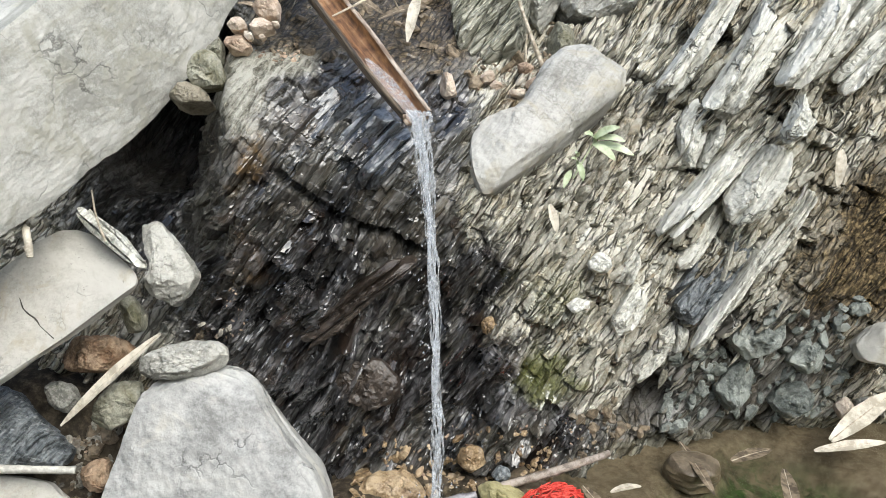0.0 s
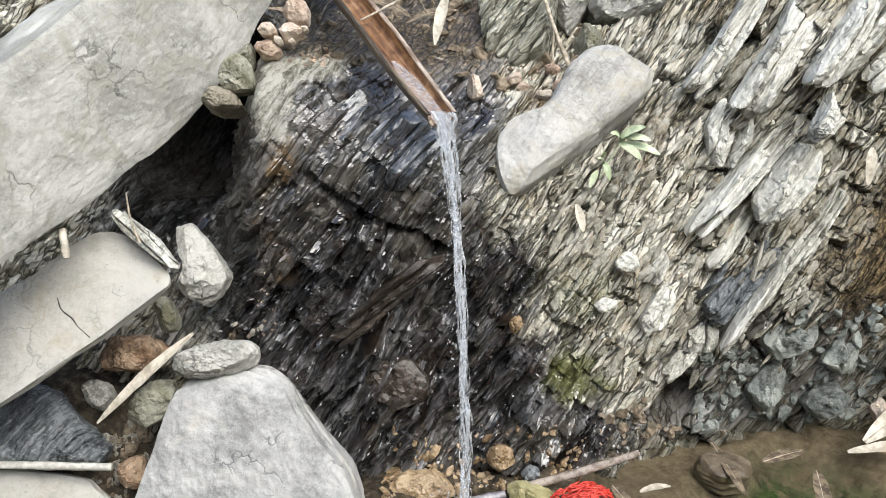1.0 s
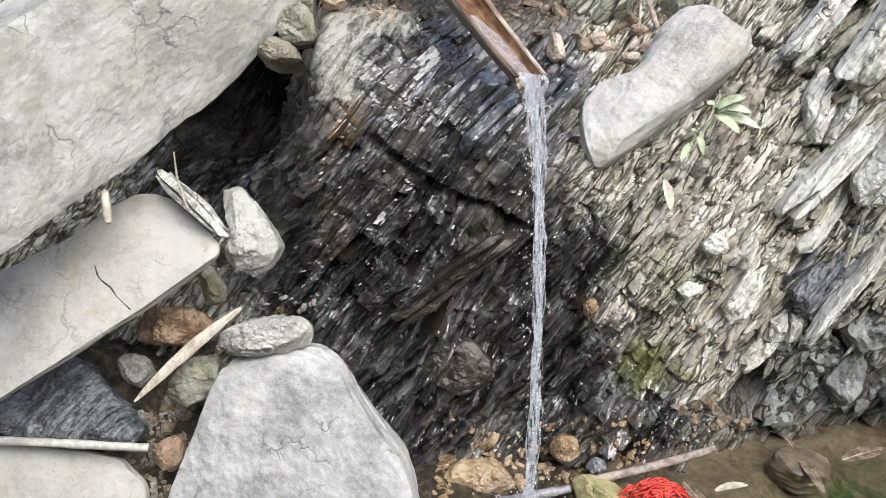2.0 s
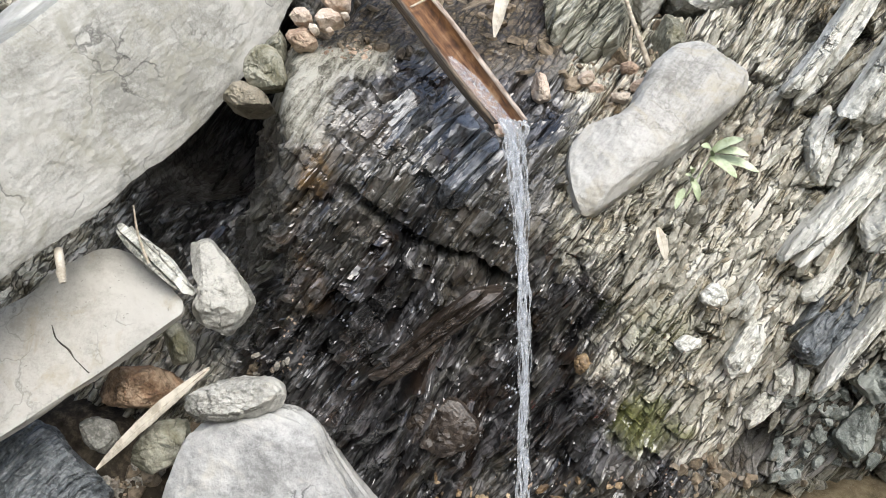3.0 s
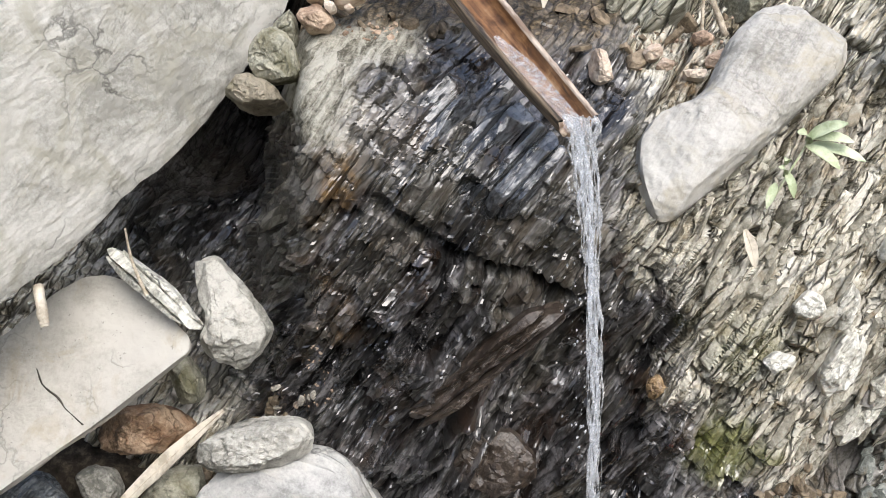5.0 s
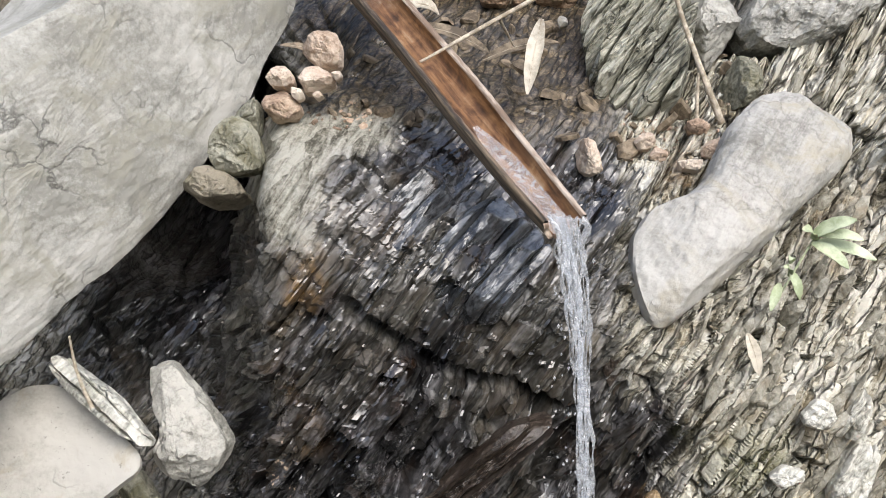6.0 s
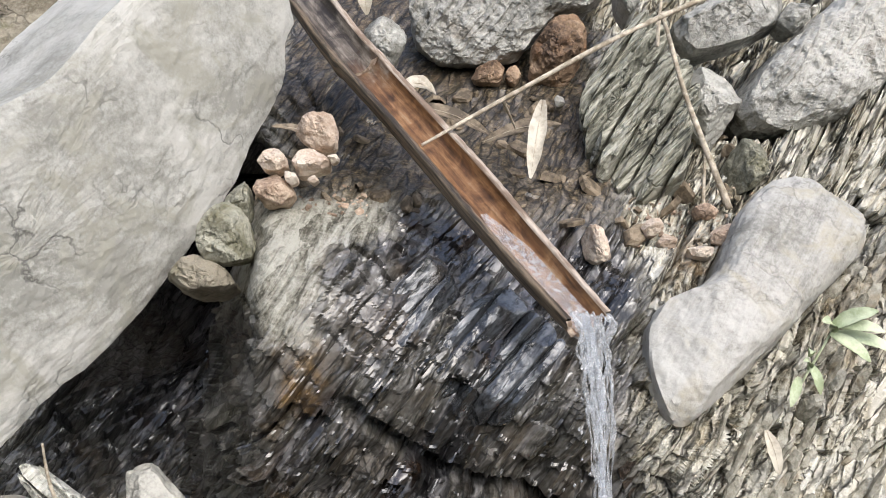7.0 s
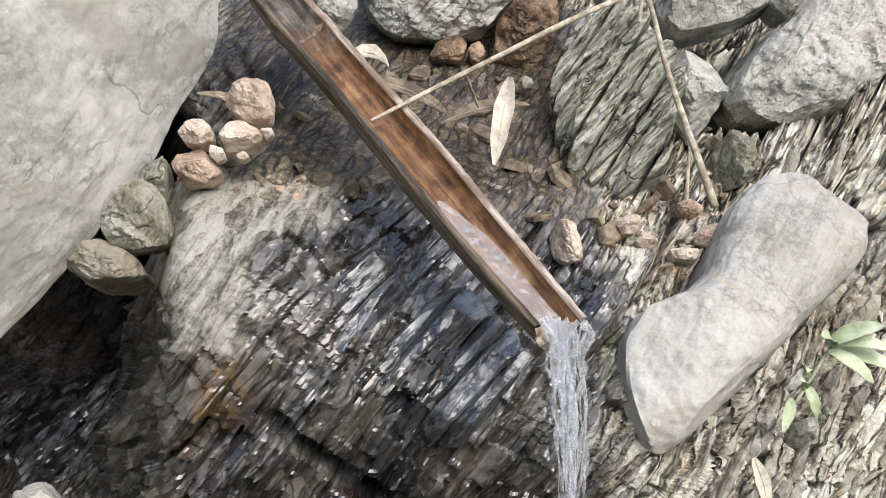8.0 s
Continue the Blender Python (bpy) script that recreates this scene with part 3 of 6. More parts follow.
# ---- the rock face and the ground ----
KEYS_X = (-1.6, -0.95, -0.56, -0.48, -0.37, -0.2, 0.0, 0.13, 0.33, 0.55, 0.75, 1.0, 1.6)
PROFILES = (
    ((1.95, -0.15), (2.0, 0.12), (2.05, 0.30), (2.15, 0.50), (2.25, 0.75), (2.4, 0.95), (2.55, 1.1), (2.9, 1.3)),
    ((1.92, -0.15), (1.95, 0.10), (2.0, 0.28), (2.15, 0.42), (2.4, 0.52), (2.55, 0.8), (2.62, 1.02), (2.9, 1.25)),
    ((1.95, -0.15), (1.98, 0.15), (2.02, 0.42), (2.35, 0.47), (2.55, 0.62), (2.60, 0.88), (2.62, 1.04), (2.9, 1.25)),
    ((1.97, -0.15), (1.97, 0.15), (1.99, 0.40), (2.10, 0.58), (2.25, 0.78), (2.38, 0.95), (2.5, 1.05), (2.9, 1.25)),
    ((1.98, -0.15), (1.97, 0.15), (1.95, 0.40), (1.94, 0.65), (1.96, 0.90), (2.08, 1.00), (2.35, 1.06), (2.9, 1.25)),
    ((1.98, -0.15), (1.97, 0.15), (1.92, 0.40), (1.89, 0.62), (1.94, 0.86), (2.06, 0.98), (2.4, 1.08), (2.9, 1.25)),
    ((2.02, -0.15), (2.00, 0.15), (2.00, 0.40), (1.96, 0.62), (1.94, 0.83), (2.10, 0.93), (2.4, 1.06), (2.9, 1.25)),
    ((2.00, -0.15), (1.98, 0.18), (1.97, 0.45), (1.96, 0.65), (1.97, 0.80), (2.15, 0.92), (2.4, 1.05), (2.9, 1.25)),
    ((2.10, -0.15), (2.05, 0.15), (2.02, 0.34), (2.00, 0.53), (2.05, 0.70), (2.14, 0.86), (2.40, 1.06), (2.9, 1.25)),
    ((2.24, -0.15), (2.20, 0.15), (2.20, 0.34), (2.15, 0.50), (2.17, 0.66), (2.22, 0.84), (2.36, 1.10), (2.9, 1.40)),
    ((2.30, -0.15), (2.28, 0.12), (2.22, 0.36), (2.17, 0.52), (2.16, 0.70), (2.15, 0.92), (2.30, 1.20), (2.9, 1.50)),
    ((2.34, -0.15), (2.30, 0.12), (2.30, 0.32), (2.28, 0.50), (2.28, 0.70), (2.25, 0.95), (2.40, 1.25), (2.9, 1.60)),
    ((2.36, -0.15), (2.33, 0.12), (2.36, 0.32), (2.4, 0.52), (2.4, 0.75), (2.4, 1.0), (2.55, 1.30), (2.9, 1.70)),
)
LEANING = radians(34)  # bedding leans to the right of upright; the grid's columns run along it
gu = np.concatenate([np.linspace(-2.3, -1.5, 40)[:-1], np.linspace(-1.5, 1.8, 1500), np.linspace(1.8, 2.3, 24)[1:]])
NX, NS = len(gu), 620
prof = np.array(PROFILES)
fine_s = np.array([spline(p, NS) for p in prof])  # profile, sample, (y, z)
arc_s = np.concatenate([np.zeros((len(prof), 1)), np.cumsum(np.linalg.norm(np.diff(fine_s, axis=1), axis=2), axis=1)], axis=1)
shear = math.tan(LEANING) * (arc_s.mean(0) - arc_s.mean(0)[NS // 2])
base = np.zeros((NS, NX, 3))
base[:, :, 0] = gu[None, :] + shear[:, None]
arc = np.zeros((NS, NX))
for j in range(NS):
    for a in (0, 1):
        base[j, :, a + 1] = np.interp(base[j, :, 0], KEYS_X, fine_s[:, j, a])
    arc[j] = np.interp(base[j, :, 0], KEYS_X, arc_s[:, j])
for _ in range(14):
    base[:, 1:-1, 1:] = 0.25 * base[:, :-2, 1:] + 0.5 * base[:, 1:-1, 1:] + 0.25 * base[:, 2:, 1:]
    arc[:, 1:-1] = 0.25 * arc[:, :-2] + 0.5 * arc[:, 1:-1] + 0.25 * arc[:, 2:]
ds = np.gradient(base, axis=0)
dx = np.gradient(base, axis=1)
nor = np.cross(dx, ds)
nor /= np.linalg.norm(nor, axis=2, keepdims=True)
X, Y, Z = base[:, :, 0], base[:, :, 1], base[:, :, 2]
wob = fbm(X * 7, arc * 7, 3)
across = X * math.cos(LEANING) - arc * math.sin(LEANING) + 0.014 * fbm(X * 5, arc * 5, 3, 2) + 0.002 * fbm(X * 40, arc * 40, 6)
along = X * math.sin(LEANING) + arc * math.cos(LEANING) + 0.010 * fbm(X * 30, arc * 30, 7)
# wet belt down the middle, with a ragged edge, and over the ledge's trickle
edge_n = 0.10 * fbm(X * 8, arc * 8, 21) + 0.05 * fbm(X * 30, arc * 30, 22)
right_edge = np.interp(Z, (-0.2, 0.22, 0.32, 0.5, 0.75, 0.95, 1.2), (0.44, 0.40, 0.29, 0.17, 0.10, 0.13, 0.10))
wet = smoothstep(0.05, -0.03, X - right_edge + edge_n) * np.maximum(smoothstep(-0.60, -0.48, X + edge_n), smoothstep(0.35, 0.5, Z) * smoothstep(-1.0, -0.8, X))
wet = np.maximum(wet, smoothstep(0.09, 0.03, np.abs(X - 0.62 - (Z - 0.5) * 0.5) + 0.6 * edge_n) * smoothstep(0.62, 0.4, Z) * 0.8)
# damp foot of the cliff; its dark shadows are put into this mask too
damp = smoothstep(0.40, 0.52, X + 0.5 * edge_n) * smoothstep(1.0, 0.9, X) * smoothstep(0.50, 0.40, Z + 0.6 * edge_n - 0.1 * (X - 0.6))
wet = np.maximum(wet, 0.8 * damp)
wet = wet * (0.86 + 0.14 * smoothstep(-0.15, 0.15, fbm(across * 14, along * 4, 91)))
bare = 0.95 * smoothstep(-0.24, -0.31, X + 0.8 * edge_n + 0.5 * (0.95 - Z)) * smoothstep(0.84, 0.91, Z + 0.5 * edge_n) * smoothstep(-0.5, -0.4, X)
bare = np.maximum(bare, 0.5 * smoothstep(1.0, 1.04, Z + 0.4 * edge_n) * smoothstep(2.3, 2.2, Y) * smoothstep(-0.13, -0.2, X) * smoothstep(-0.5, -0.4, X))
wet = wet * (1 - 0.98 * np.clip(bare, 0, 1))
ochre = 0.75 * smoothstep(0.045, 0.01, np.hypot((X + 0.315) * 1.2, (Z - 0.845) * 0.6) + 0.35 * edge_n)
ochre = np.maximum(ochre, 0.8 * smoothstep(0.10, 0.03, np.hypot(X - 0.2, (Y - 2.15)) + 0.4 * edge_n) * smoothstep(0.85, 0.92, Z))
ochre = np.maximum(ochre, 0.35 * smoothstep(0.07, 0.02, np.hypot((X + 0.35) * 1.0, (Z - 0.66) * 0.4) + 0.5 * edge_n))
moss = 0.8 * smoothstep(0.09, 0.02, np.hypot(X - 0.27, Z - 0.36) + 0.5 * edge_n)
moss = np.maximum(moss, 0.35 * smoothstep(0.12, 0.02, np.hypot(X - 0.3, Z - 0.55) + 0.6 * edge_n))
earth = smoothstep(0.80, 0.92, X + edge_n - 0.25 * (Z - 0.55)) * smoothstep(0.85, 0.7, Z + edge_n) * smoothstep(0.30, 0.42, Z)
earth = np.maximum(earth, smoothstep(0.2, 0.4, wob) * 0.5 * smoothstep(0.3, 0.4, X))
# wet soil on the shelf behind the ledge
shelf = smoothstep(2.10, 2.20, Y + 0.5 * edge_n) * smoothstep(0.14, 0.06, X + 0.6 * edge_n) * smoothstep(0.93, 0.99, Z) * smoothstep(-0.46, -0.42, X)
earth = np.maximum(earth, shelf)
bare = bare * (1 - shelf)
wet = wet * (1 - shelf) + 0.45 * shelf


def flakes(width, length, groove, k):
    """Height per broken plate of bedding, 0..1, its slope across the plate, and the open joints round it."""
    u = across / width
    u = u + 0.55 * vnoise(u * 0.5, 0 * u, k + 3)  # beds of uneven thickness
    i = np.floor(u)
    v = along / (length * (0.6 + 0.8 * hash01(i, 3, k))) + hash01(i, 0, k) * 5
    j = np.floor(v)
    f, g = u - i, v - j
    d = np.minimum(np.minimum(f, 1 - f) * width, np.minimum(g, 1 - g) * length * 0.8)
    tilt = (2 * hash01(i, j, k + 7) - 1) * (f - 0.5) * width + 0.5 * (2 * hash01(i, j, k + 13) - 1) * (g - 0.5) * length
    return hash01(i, j, k + 1), f, smoothstep(groove, 0, d), g, tilt


dry_zone = smoothstep(0.02, 0.16, X - right_edge + 0.1)
rough_zone = 0.28 + 0.72 * dry_zone
rough_zone = rough_zone * (1 - 0.9 * np.clip(bare, 0, 1)) * (1 - 0.4 * np.clip(earth, 0, 1)) * (1 - 0.8 * shelf)
h0, _, _, _, _ = flakes(0.15, 0.42, 0.010, 41)
h1, f1, g1, _, q1 = flakes(0.052, 0.30, 0.007, 1)
h2, f2, g2, e2, q2 = flakes(0.021, 0.12, 0.004, 5)
h3, _, g3, _, _ = flakes(0.009, 0.05, 0.003, 11)
keep2 = 0.45 + 0.55 * smoothstep(-0.2, 0.2, fbm(X * 9, arc * 9, 61))
disp = rough_zone * (0.045 * (h0 - 0.5) + 0.026 * (h1 - 0.5) + 0.3 * q1 + 0.008 * (f1 - 0.5) - 0.024 * g1 * dry_zone)
disp += rough_zone * keep2 * (0.015 * (h2 - 0.5) + 0.006 * (f2 - 0.5) - 0.012 * g2 * dry_zone - 0.010 * (e2 - 0.5) + 0.5 * q2 + 0.006 * (h3 - 0.5) - 0.005 * g3 * dry_zone)
# stepped beds in the wet rock
wet_part = (1 - dry_zone) * (1 - 0.93 * np.clip(bare, 0, 1)) * (1 - 0.8 * shelf)
sleek = 1 - 0.6 * smoothstep(0.68, 0.76, Z + 0.3 * X) * smoothstep(-0.62, -0.56, X)  # worn smooth by the water
a1, s1, _, _, w1 = flakes(0.042, 0.20, 0.004, 81)
a2, s2, _, t2, w2 = flakes(0.016, 0.09, 0.004, 85)
a3, _, _, _, w3 = flakes(0.007, 0.035, 0.004, 87)
disp += wet_part * sleek * (0.026 * (a1 - 0.5) + 0.55 * w1 + 0.010 * (a2 - 0.5) + 0.6 * w2 + 0.003 * (a3 - 0.5) + 0.5 * w3 - 0.008 * (t2 - 0.5))
disp += wet_part * (-0.005 * (s2 - 0.5) - 0.008 * smoothstep(0.003, 0, np.minimum(s1, 1 - s1) * 0.042))
disp += wet_part * 0.010 * fbm(X * 12, arc * 12, 73, 3)
disp += 0.030 * fbm(X * 5, arc * 5, 31) + 0.004 * fbm(X * 26, arc * 26, 33, 3) + 0.0016 * fbm(X * 80, arc * 80, 35, 2)
# the dark hollow under the slab boulder
disp -= 0.42 * smoothstep(0.22, 0.11, np.hypot((X + 0.59) * 0.9 - (Z - 0.8) * 0.5, (Z - 0.80) * 0.9)) * smoothstep(-0.45, -0.52, X - 0.3 * (Z - 0.9))
# hollows between the boulders behind
disp -= 0.16 * smoothstep(0.09, 0.03, np.hypot(X - 0.33, (Y - 2.46) * 0.8)) + 0.07 * smoothstep(0.12, 0.03, np.hypot(X + 0.40, (Y - 2.36) * 0.7))
# the open joint across the wet face
joint_y = np.interp(X, (-0.26, -0.155, -0.067, 0.02), (0.815, 0.743, 0.697, 0.655)) + 0.008 * wob
disp -= 0.032 * smoothstep(0.016, 0.004, np.abs(Z - joint_y)) * smoothstep(-0.29, -0.25, X) * smoothstep(0.05, 0.0, X)
# the small cave at the water's edge
disp -= 0.16 * smoothstep(0.07, 0.02, np.hypot((X - 0.52) * 0.8, Z - 0.20))
pts = base + nor * disp[:, :, None]
bedrock = sheet("bedrock_cliff", pts, M_BEDROCK, (("wet", wet), ("ochre", np.clip(ochre, 0, 1) * (0.25 + 0.6 * smoothstep(-0.2, 0.15, fbm(X * 45, arc * 45, 93, 3)))), ("moss", moss), ("earth", np.clip(earth, 0, 1)), ("bare", np.clip(bare, 0, 1))), 30, np.abs(X) < 1.65)
tagged(bedrock, "thin-bedded slate rock face, wet and black under the spring, dry and flaky beside it", "rock face", kind="structure")

# ground: stream bed in front, hillside behind and to the sides
lin = np.concatenate([-np.geomspace(30, 1.75, 26), np.linspace(-1.7, 1.7, 230), np.geomspace(1.75, 30, 26)])
lny = np.concatenate([-np.geomspace(30, 0.85, 20), np.linspace(-0.8, 2.6, 220), np.geomspace(2.65, 40, 40)])
GX, GY = np.meshgrid(lin, lny)
hill = np.interp(GY, (1.6, 2.05, 2.35, 2.75, 3.2, 8.0, 40.0), (0.0, 0.1, 0.3, 0.9, 1.35, 4.5, 14.0))
bank = smoothstep(-0.42, -0.75, GX) * np.interp(GY, (1.2, 1.78, 1.95, 2.1, 2.3), (0.0, 0.03, 0.26, 0.26, 0.0))
near = smoothstep(8, 3, np.hypot(GX, GY - 1.5))
GZ = np.maximum(hill, 0) * np.where(np.abs(GX) < 1.7, smoothstep(2.6, 2.8, GY - 0.35 * smoothstep(0.5, 0.3, np.abs(GX + 0.62))), 1.0) + bank * near
GZ += 0.075 + (0.022 * fbm(GX * 6, GY * 6, 41) + 0.008 * fbm(GX * 30, GY * 30, 43)) * near + 0.25 * fbm(GX * 0.5, GY * 0.5, 44) * (1 - near)
GZ -= 0.24 * smoothstep(-0.12, -0.36, GX) * smoothstep(1.92, 1.74, GY) * smoothstep(0.6, 1.3, GY) * near
# unseen slopes behind camera and beside, added to block low sky and darken reflections
unseen_slopes = np.maximum(np.clip((-0.9 - GY) * 1.0, 0, 7), np.clip((np.abs(GX) - 1.9) * 0.9, 0, 6))
GZ = np.where(unseen_slopes > 0, np.maximum(GZ, 0.075 * smoothstep(0, 0.3, unseen_slopes) - 0.2 * smoothstep(0.3, 0, unseen_slopes) + unseen_slopes + 0.35 * fbm(GX * 0.9, GY * 0.9, 45) * smoothstep(0.2, 1.0, unseen_slopes)), GZ)
deep = smoothstep(0.30, 0.12, np.hypot(GX - 0.78, (GY - 1.90) * 0.8) + 0.12 * fbm(GX * 9, GY * 9, 47))
GZ -= 0.07 * deep
GZ += 0.05 * smoothstep(0.42, 0.25, GX) * smoothstep(-0.3, -0.1, GX) * smoothstep(1.7, 1.95, GY) * near
debris = np.clip(smoothstep(0.35, 0.1, GX + 0.2 * fbm(GX * 9, GY * 9, 48)), 0, 1)
ground = sheet("ground", np.stack([GX, GY, GZ], -1), M_GROUND, (("alga", deep), ("debris", debris), ("scrub", np.maximum(smoothstep(0.15, 0.8, unseen_slopes), smoothstep(2.9, 3.4, GY)))))
tagged(ground, "silty stream bed with wet debris, and unseen scrubby slopes added to block low sky", "ground", kind="structure")

# shallow pool
wx, wy = np.meshgrid(np.linspace(-0.12, 1.5, 60), np.linspace(0.9, 2.34, 40))
pool = sheet("water", np.stack([wx, wy, np.full_like(wx, 0.112) + 0.001 * fbm(wx * 20, wy * 20, 51)], -1), M_POOL)
pool.visible_shadow = False
tagged(pool, "shallow murky pool of clear water over silt", "water", kind="structure")


# ---- stones ----
stone("slab_boulder", "large pale grey slab boulder leaning over the dark hollow", (-0.560, 2.047, 1.043), (79.9, 53.6), [(-0.599, -0.371), (-0.467, -0.334), (-0.336, -0.288), (-0.249, -0.263), (-0.162, -0.226), (-0.115, -0.206), (-0.075, -0.195), (0.005, -0.158), (0.055, -0.127), (0.108, -0.093), (0.158, -0.061), (0.207, -0.022), (0.229, 0.008), (0.281, 0.052), (0.318, 0.088), (0.326, 0.110), (0.327, 0.142), (0.363, 0.174), (0.361, 0.201), (0.333, 0.264), (0.230, 0.297), (0.151, 0.271), (0.101, 0.240), (0.037, 0.204), (-0.010, 0.167), (-0.052, 0.140), (-0.145, 0.114), (-0.293, 0.039), (-0.477, -0.028), (-0.611, -0.140)], 0.2, M_SLAB, "boulder", "", 0.03, 110, 0.1)
flat_slab = stone("flat_slab", "long flat pale stone slab with a thin crack", (-0.717, 1.846, 0.597), (52, -8), [(-0.290, -0.096), (-0.097, 0.034), (-0.040, 0.094), (0.001, 0.123), (0.040, 0.130), (0.078, 0.122), (0.132, 0.088), (0.187, 0.050), (0.186, 0.033), (0.070, -0.076), (-0.044, -0.173), (-0.224, -0.328)], 0.03, M_PALE, "stone", "stones on the bank", 0.02, 80, 0.12)
crack_line = [(-0.041, -0.015, 0.0026), (-0.030, -0.033, 0.0028), (-0.018, -0.043, 0.0026), (0.001, -0.053, 0.0024), (0.014, -0.066, 0.0020), (0.045, -0.086, 0.0008)]
part("crack", mesh_of("crack", *tube(crack_line, (0.0012, 0.0018, 0.0014, 0.0018, 0.0012), 5, 30, 0.5, 3), M_CRACK), flat_slab, "thin dark crack")
stone("wedge_stone", "wedge-shaped grey stone beside the wet rock", (-0.511, 1.930, 0.629), (60, -5), [(-0.063, 0.084), (-0.035, 0.097), (0.014, 0.052), (0.047, 0.015), (0.069, -0.017), (0.055, -0.052), (0.024, -0.087), (-0.006, -0.070), (-0.035, -0.047), (-0.022, -0.012), (-0.048, 0.037)], 0.07, M_STONE, "stone", "stones on the bank", 0.15, 44, 0.12)
stone("sliver_stone", "narrow layered sliver of grey slate", (-0.580, 1.862, 0.711), (60, 0), [(-0.073, 0.052), (-0.054, 0.059), (-0.017, 0.035), (0.022, 0.009), (0.077, -0.054), (0.070, -0.065), (0.037, -0.046), (-0.014, -0.008), (-0.049, 0.018)], 0.03, M_PLANK, "stone", "stones on the bank", 0.2, 40, 0.1)
stone("small_stone", "small grey stone wedged between slabs", (-0.573, 1.910, 0.524), (60, 0), [(-0.028, 0.024), (-0.007, 0.042), (0.021, 0.003), (0.021, -0.030), (-0.008, -0.039)], 0.05, M_LICHEN, "stone", "stones on the bank", 0.4, 28, 0.15)
stone("rusty_stone", "rusty brown stone partly buried in debris", (-0.652, 1.900, 0.443), (60, 0), [(-0.084, -0.016), (-0.044, 0.029), (0.008, 0.036), (0.054, 0.028), (0.085, 0.004), (0.042, -0.038), (-0.061, -0.043)], 0.06, M_RUST, "stone", "stones on the bank", 0.4, 36, 0.15)
stone("oval_stone", "flat oval grey stone resting on a pale block", (-0.450, 1.815, 0.475), (68, 0), [(-0.090, -0.004), (-0.064, 0.013), (-0.034, 0.027), (0.021, 0.036), (0.067, 0.036), (0.086, 0.015), (0.079, -0.015), (0.033, -0.031), (-0.021, -0.041), (-0.076, -0.036)], 0.08, M_STONE, "stone", "stones on the bank", 0.2, 44, 0.3)
stone("pale_block", "large pale grey block with wrinkled worn face", (-0.422, 1.752, 0.169), (76, 0), [(-0.274, -0.184), (-0.234, -0.081), (-0.189, 0.041), (-0.145, 0.158), (-0.121, 0.222), (-0.087, 0.264), (-0.043, 0.286), (0.016, 0.292), (0.064, 0.289), (0.106, 0.260), (0.132, 0.200), (0.175, 0.140), (0.235, 0.074), (0.257, 0.012), (0.272, -0.052), (0.269, -0.173), (0.243, -0.402), (-0.039, -0.554), (-0.334, -0.508), (-0.303, -0.284)], 0.2, M_BLOCK, "boulder", "stones on the bank", 0.05, 90, 0.2)
stone("left_block", "pale speckled stone block at the water's edge", (-0.860, 1.800, 0.103), (60, 0), [(-0.250, 0.074), (-0.073, 0.089), (0.033, 0.085), (0.104, 0.077), (0.155, 0.030), (0.164, -0.003), (0.122, -0.048), (0.066, -0.094), (-0.011, -0.084), (-0.066, -0.049), (-0.242, -0.076)], 0.12, M_PALE, "stone", "stones on the bank", 0.08, 50, 0.15)
stone("pebble", "rounded grey pebble in wet debris", (-0.713, 1.850, 0.368), (60, 0), [(-0.036, 0.012), (-0.019, 0.031), (0.013, 0.027), (0.037, -0.009), (0.021, -0.037), (-0.015, -0.024)], 0.05, M_STONE, "pebble", "stones on the bank", 0.5, 28, 0.5)
stone("dark_stone", "dull grey stone lying in wet debris", (-0.594, 1.830, 0.367), (60, 0), [(-0.057, -0.040), (-0.033, 0.014), (-0.007, 0.043), (0.036, 0.048), (0.046, 0.017), (0.037, -0.022), (-0.022, -0.060)], 0.06, M_LICHEN, "stone", "stones on the bank", 0.4, 32, 0.15)
stone("seep_rock", "broad blue grey wet rock with water running over it", (-0.850, 1.865, 0.275), (58, 0), [(-0.170, 0.095), (-0.070, 0.105), (0.020, 0.075), (0.080, 0.020), (0.150, -0.035), (0.130, -0.070), (-0.020, -0.080), (-0.170, -0.070)], 0.08, M_WET, "rock", "stones on the bank", 0.2, 50, 0.15)
stone("ochre_stone", "ochre stone in the seep", (-0.655, 1.830, 0.198), (60, 0), [(-0.031, 0.011), (-0.004, 0.034), (0.026, 0.030), (0.029, -0.010), (0.008, -0.042), (-0.028, -0.023)], 0.05, M_RUST, "stone", "stones on the bank", 0.4, 28, 0.5)
stone("chip_stone", "small grey stone between blocks", (-0.694, 1.800, 0.063), (60, 0), [(-0.017, 0.016), (0.013, 0.029), (0.020, -0.005), (0.001, -0.026), (-0.017, -0.013)], 0.04, M_STONE, "stone", "stones on the bank", 0.4, 24, 0.5)
stone("near_stone", "pale low stone splashed by the falling water", (-0.051, 1.621, 0.129), (35, 0), [(-0.224, -0.032), (-0.157, 0.024), (-0.097, 0.057), (-0.026, 0.079), (0.031, 0.095), (0.090, 0.080), (0.139, 0.045), (0.176, -0.002), (0.188, -0.070), (0.061, -0.136), (-0.181, -0.140)], 0.12, M_BLOCK, "boulder", "stones on the bank", 0.08, 56, 0.25)
stone("yellow_stone", "olive yellow stone beside the splash", (0.196, 1.860, 0.137), (50, 0), [(-0.070, 0.035), (-0.046, 0.050), (0.017, 0.046), (0.042, 0.024), (0.072, -0.009), (0.031, -0.070), (0.003, -0.062), (-0.049, -0.015)], 0.07, M_OLIVE, "stone", "stones on the bank", 0.4, 36, 0.15)
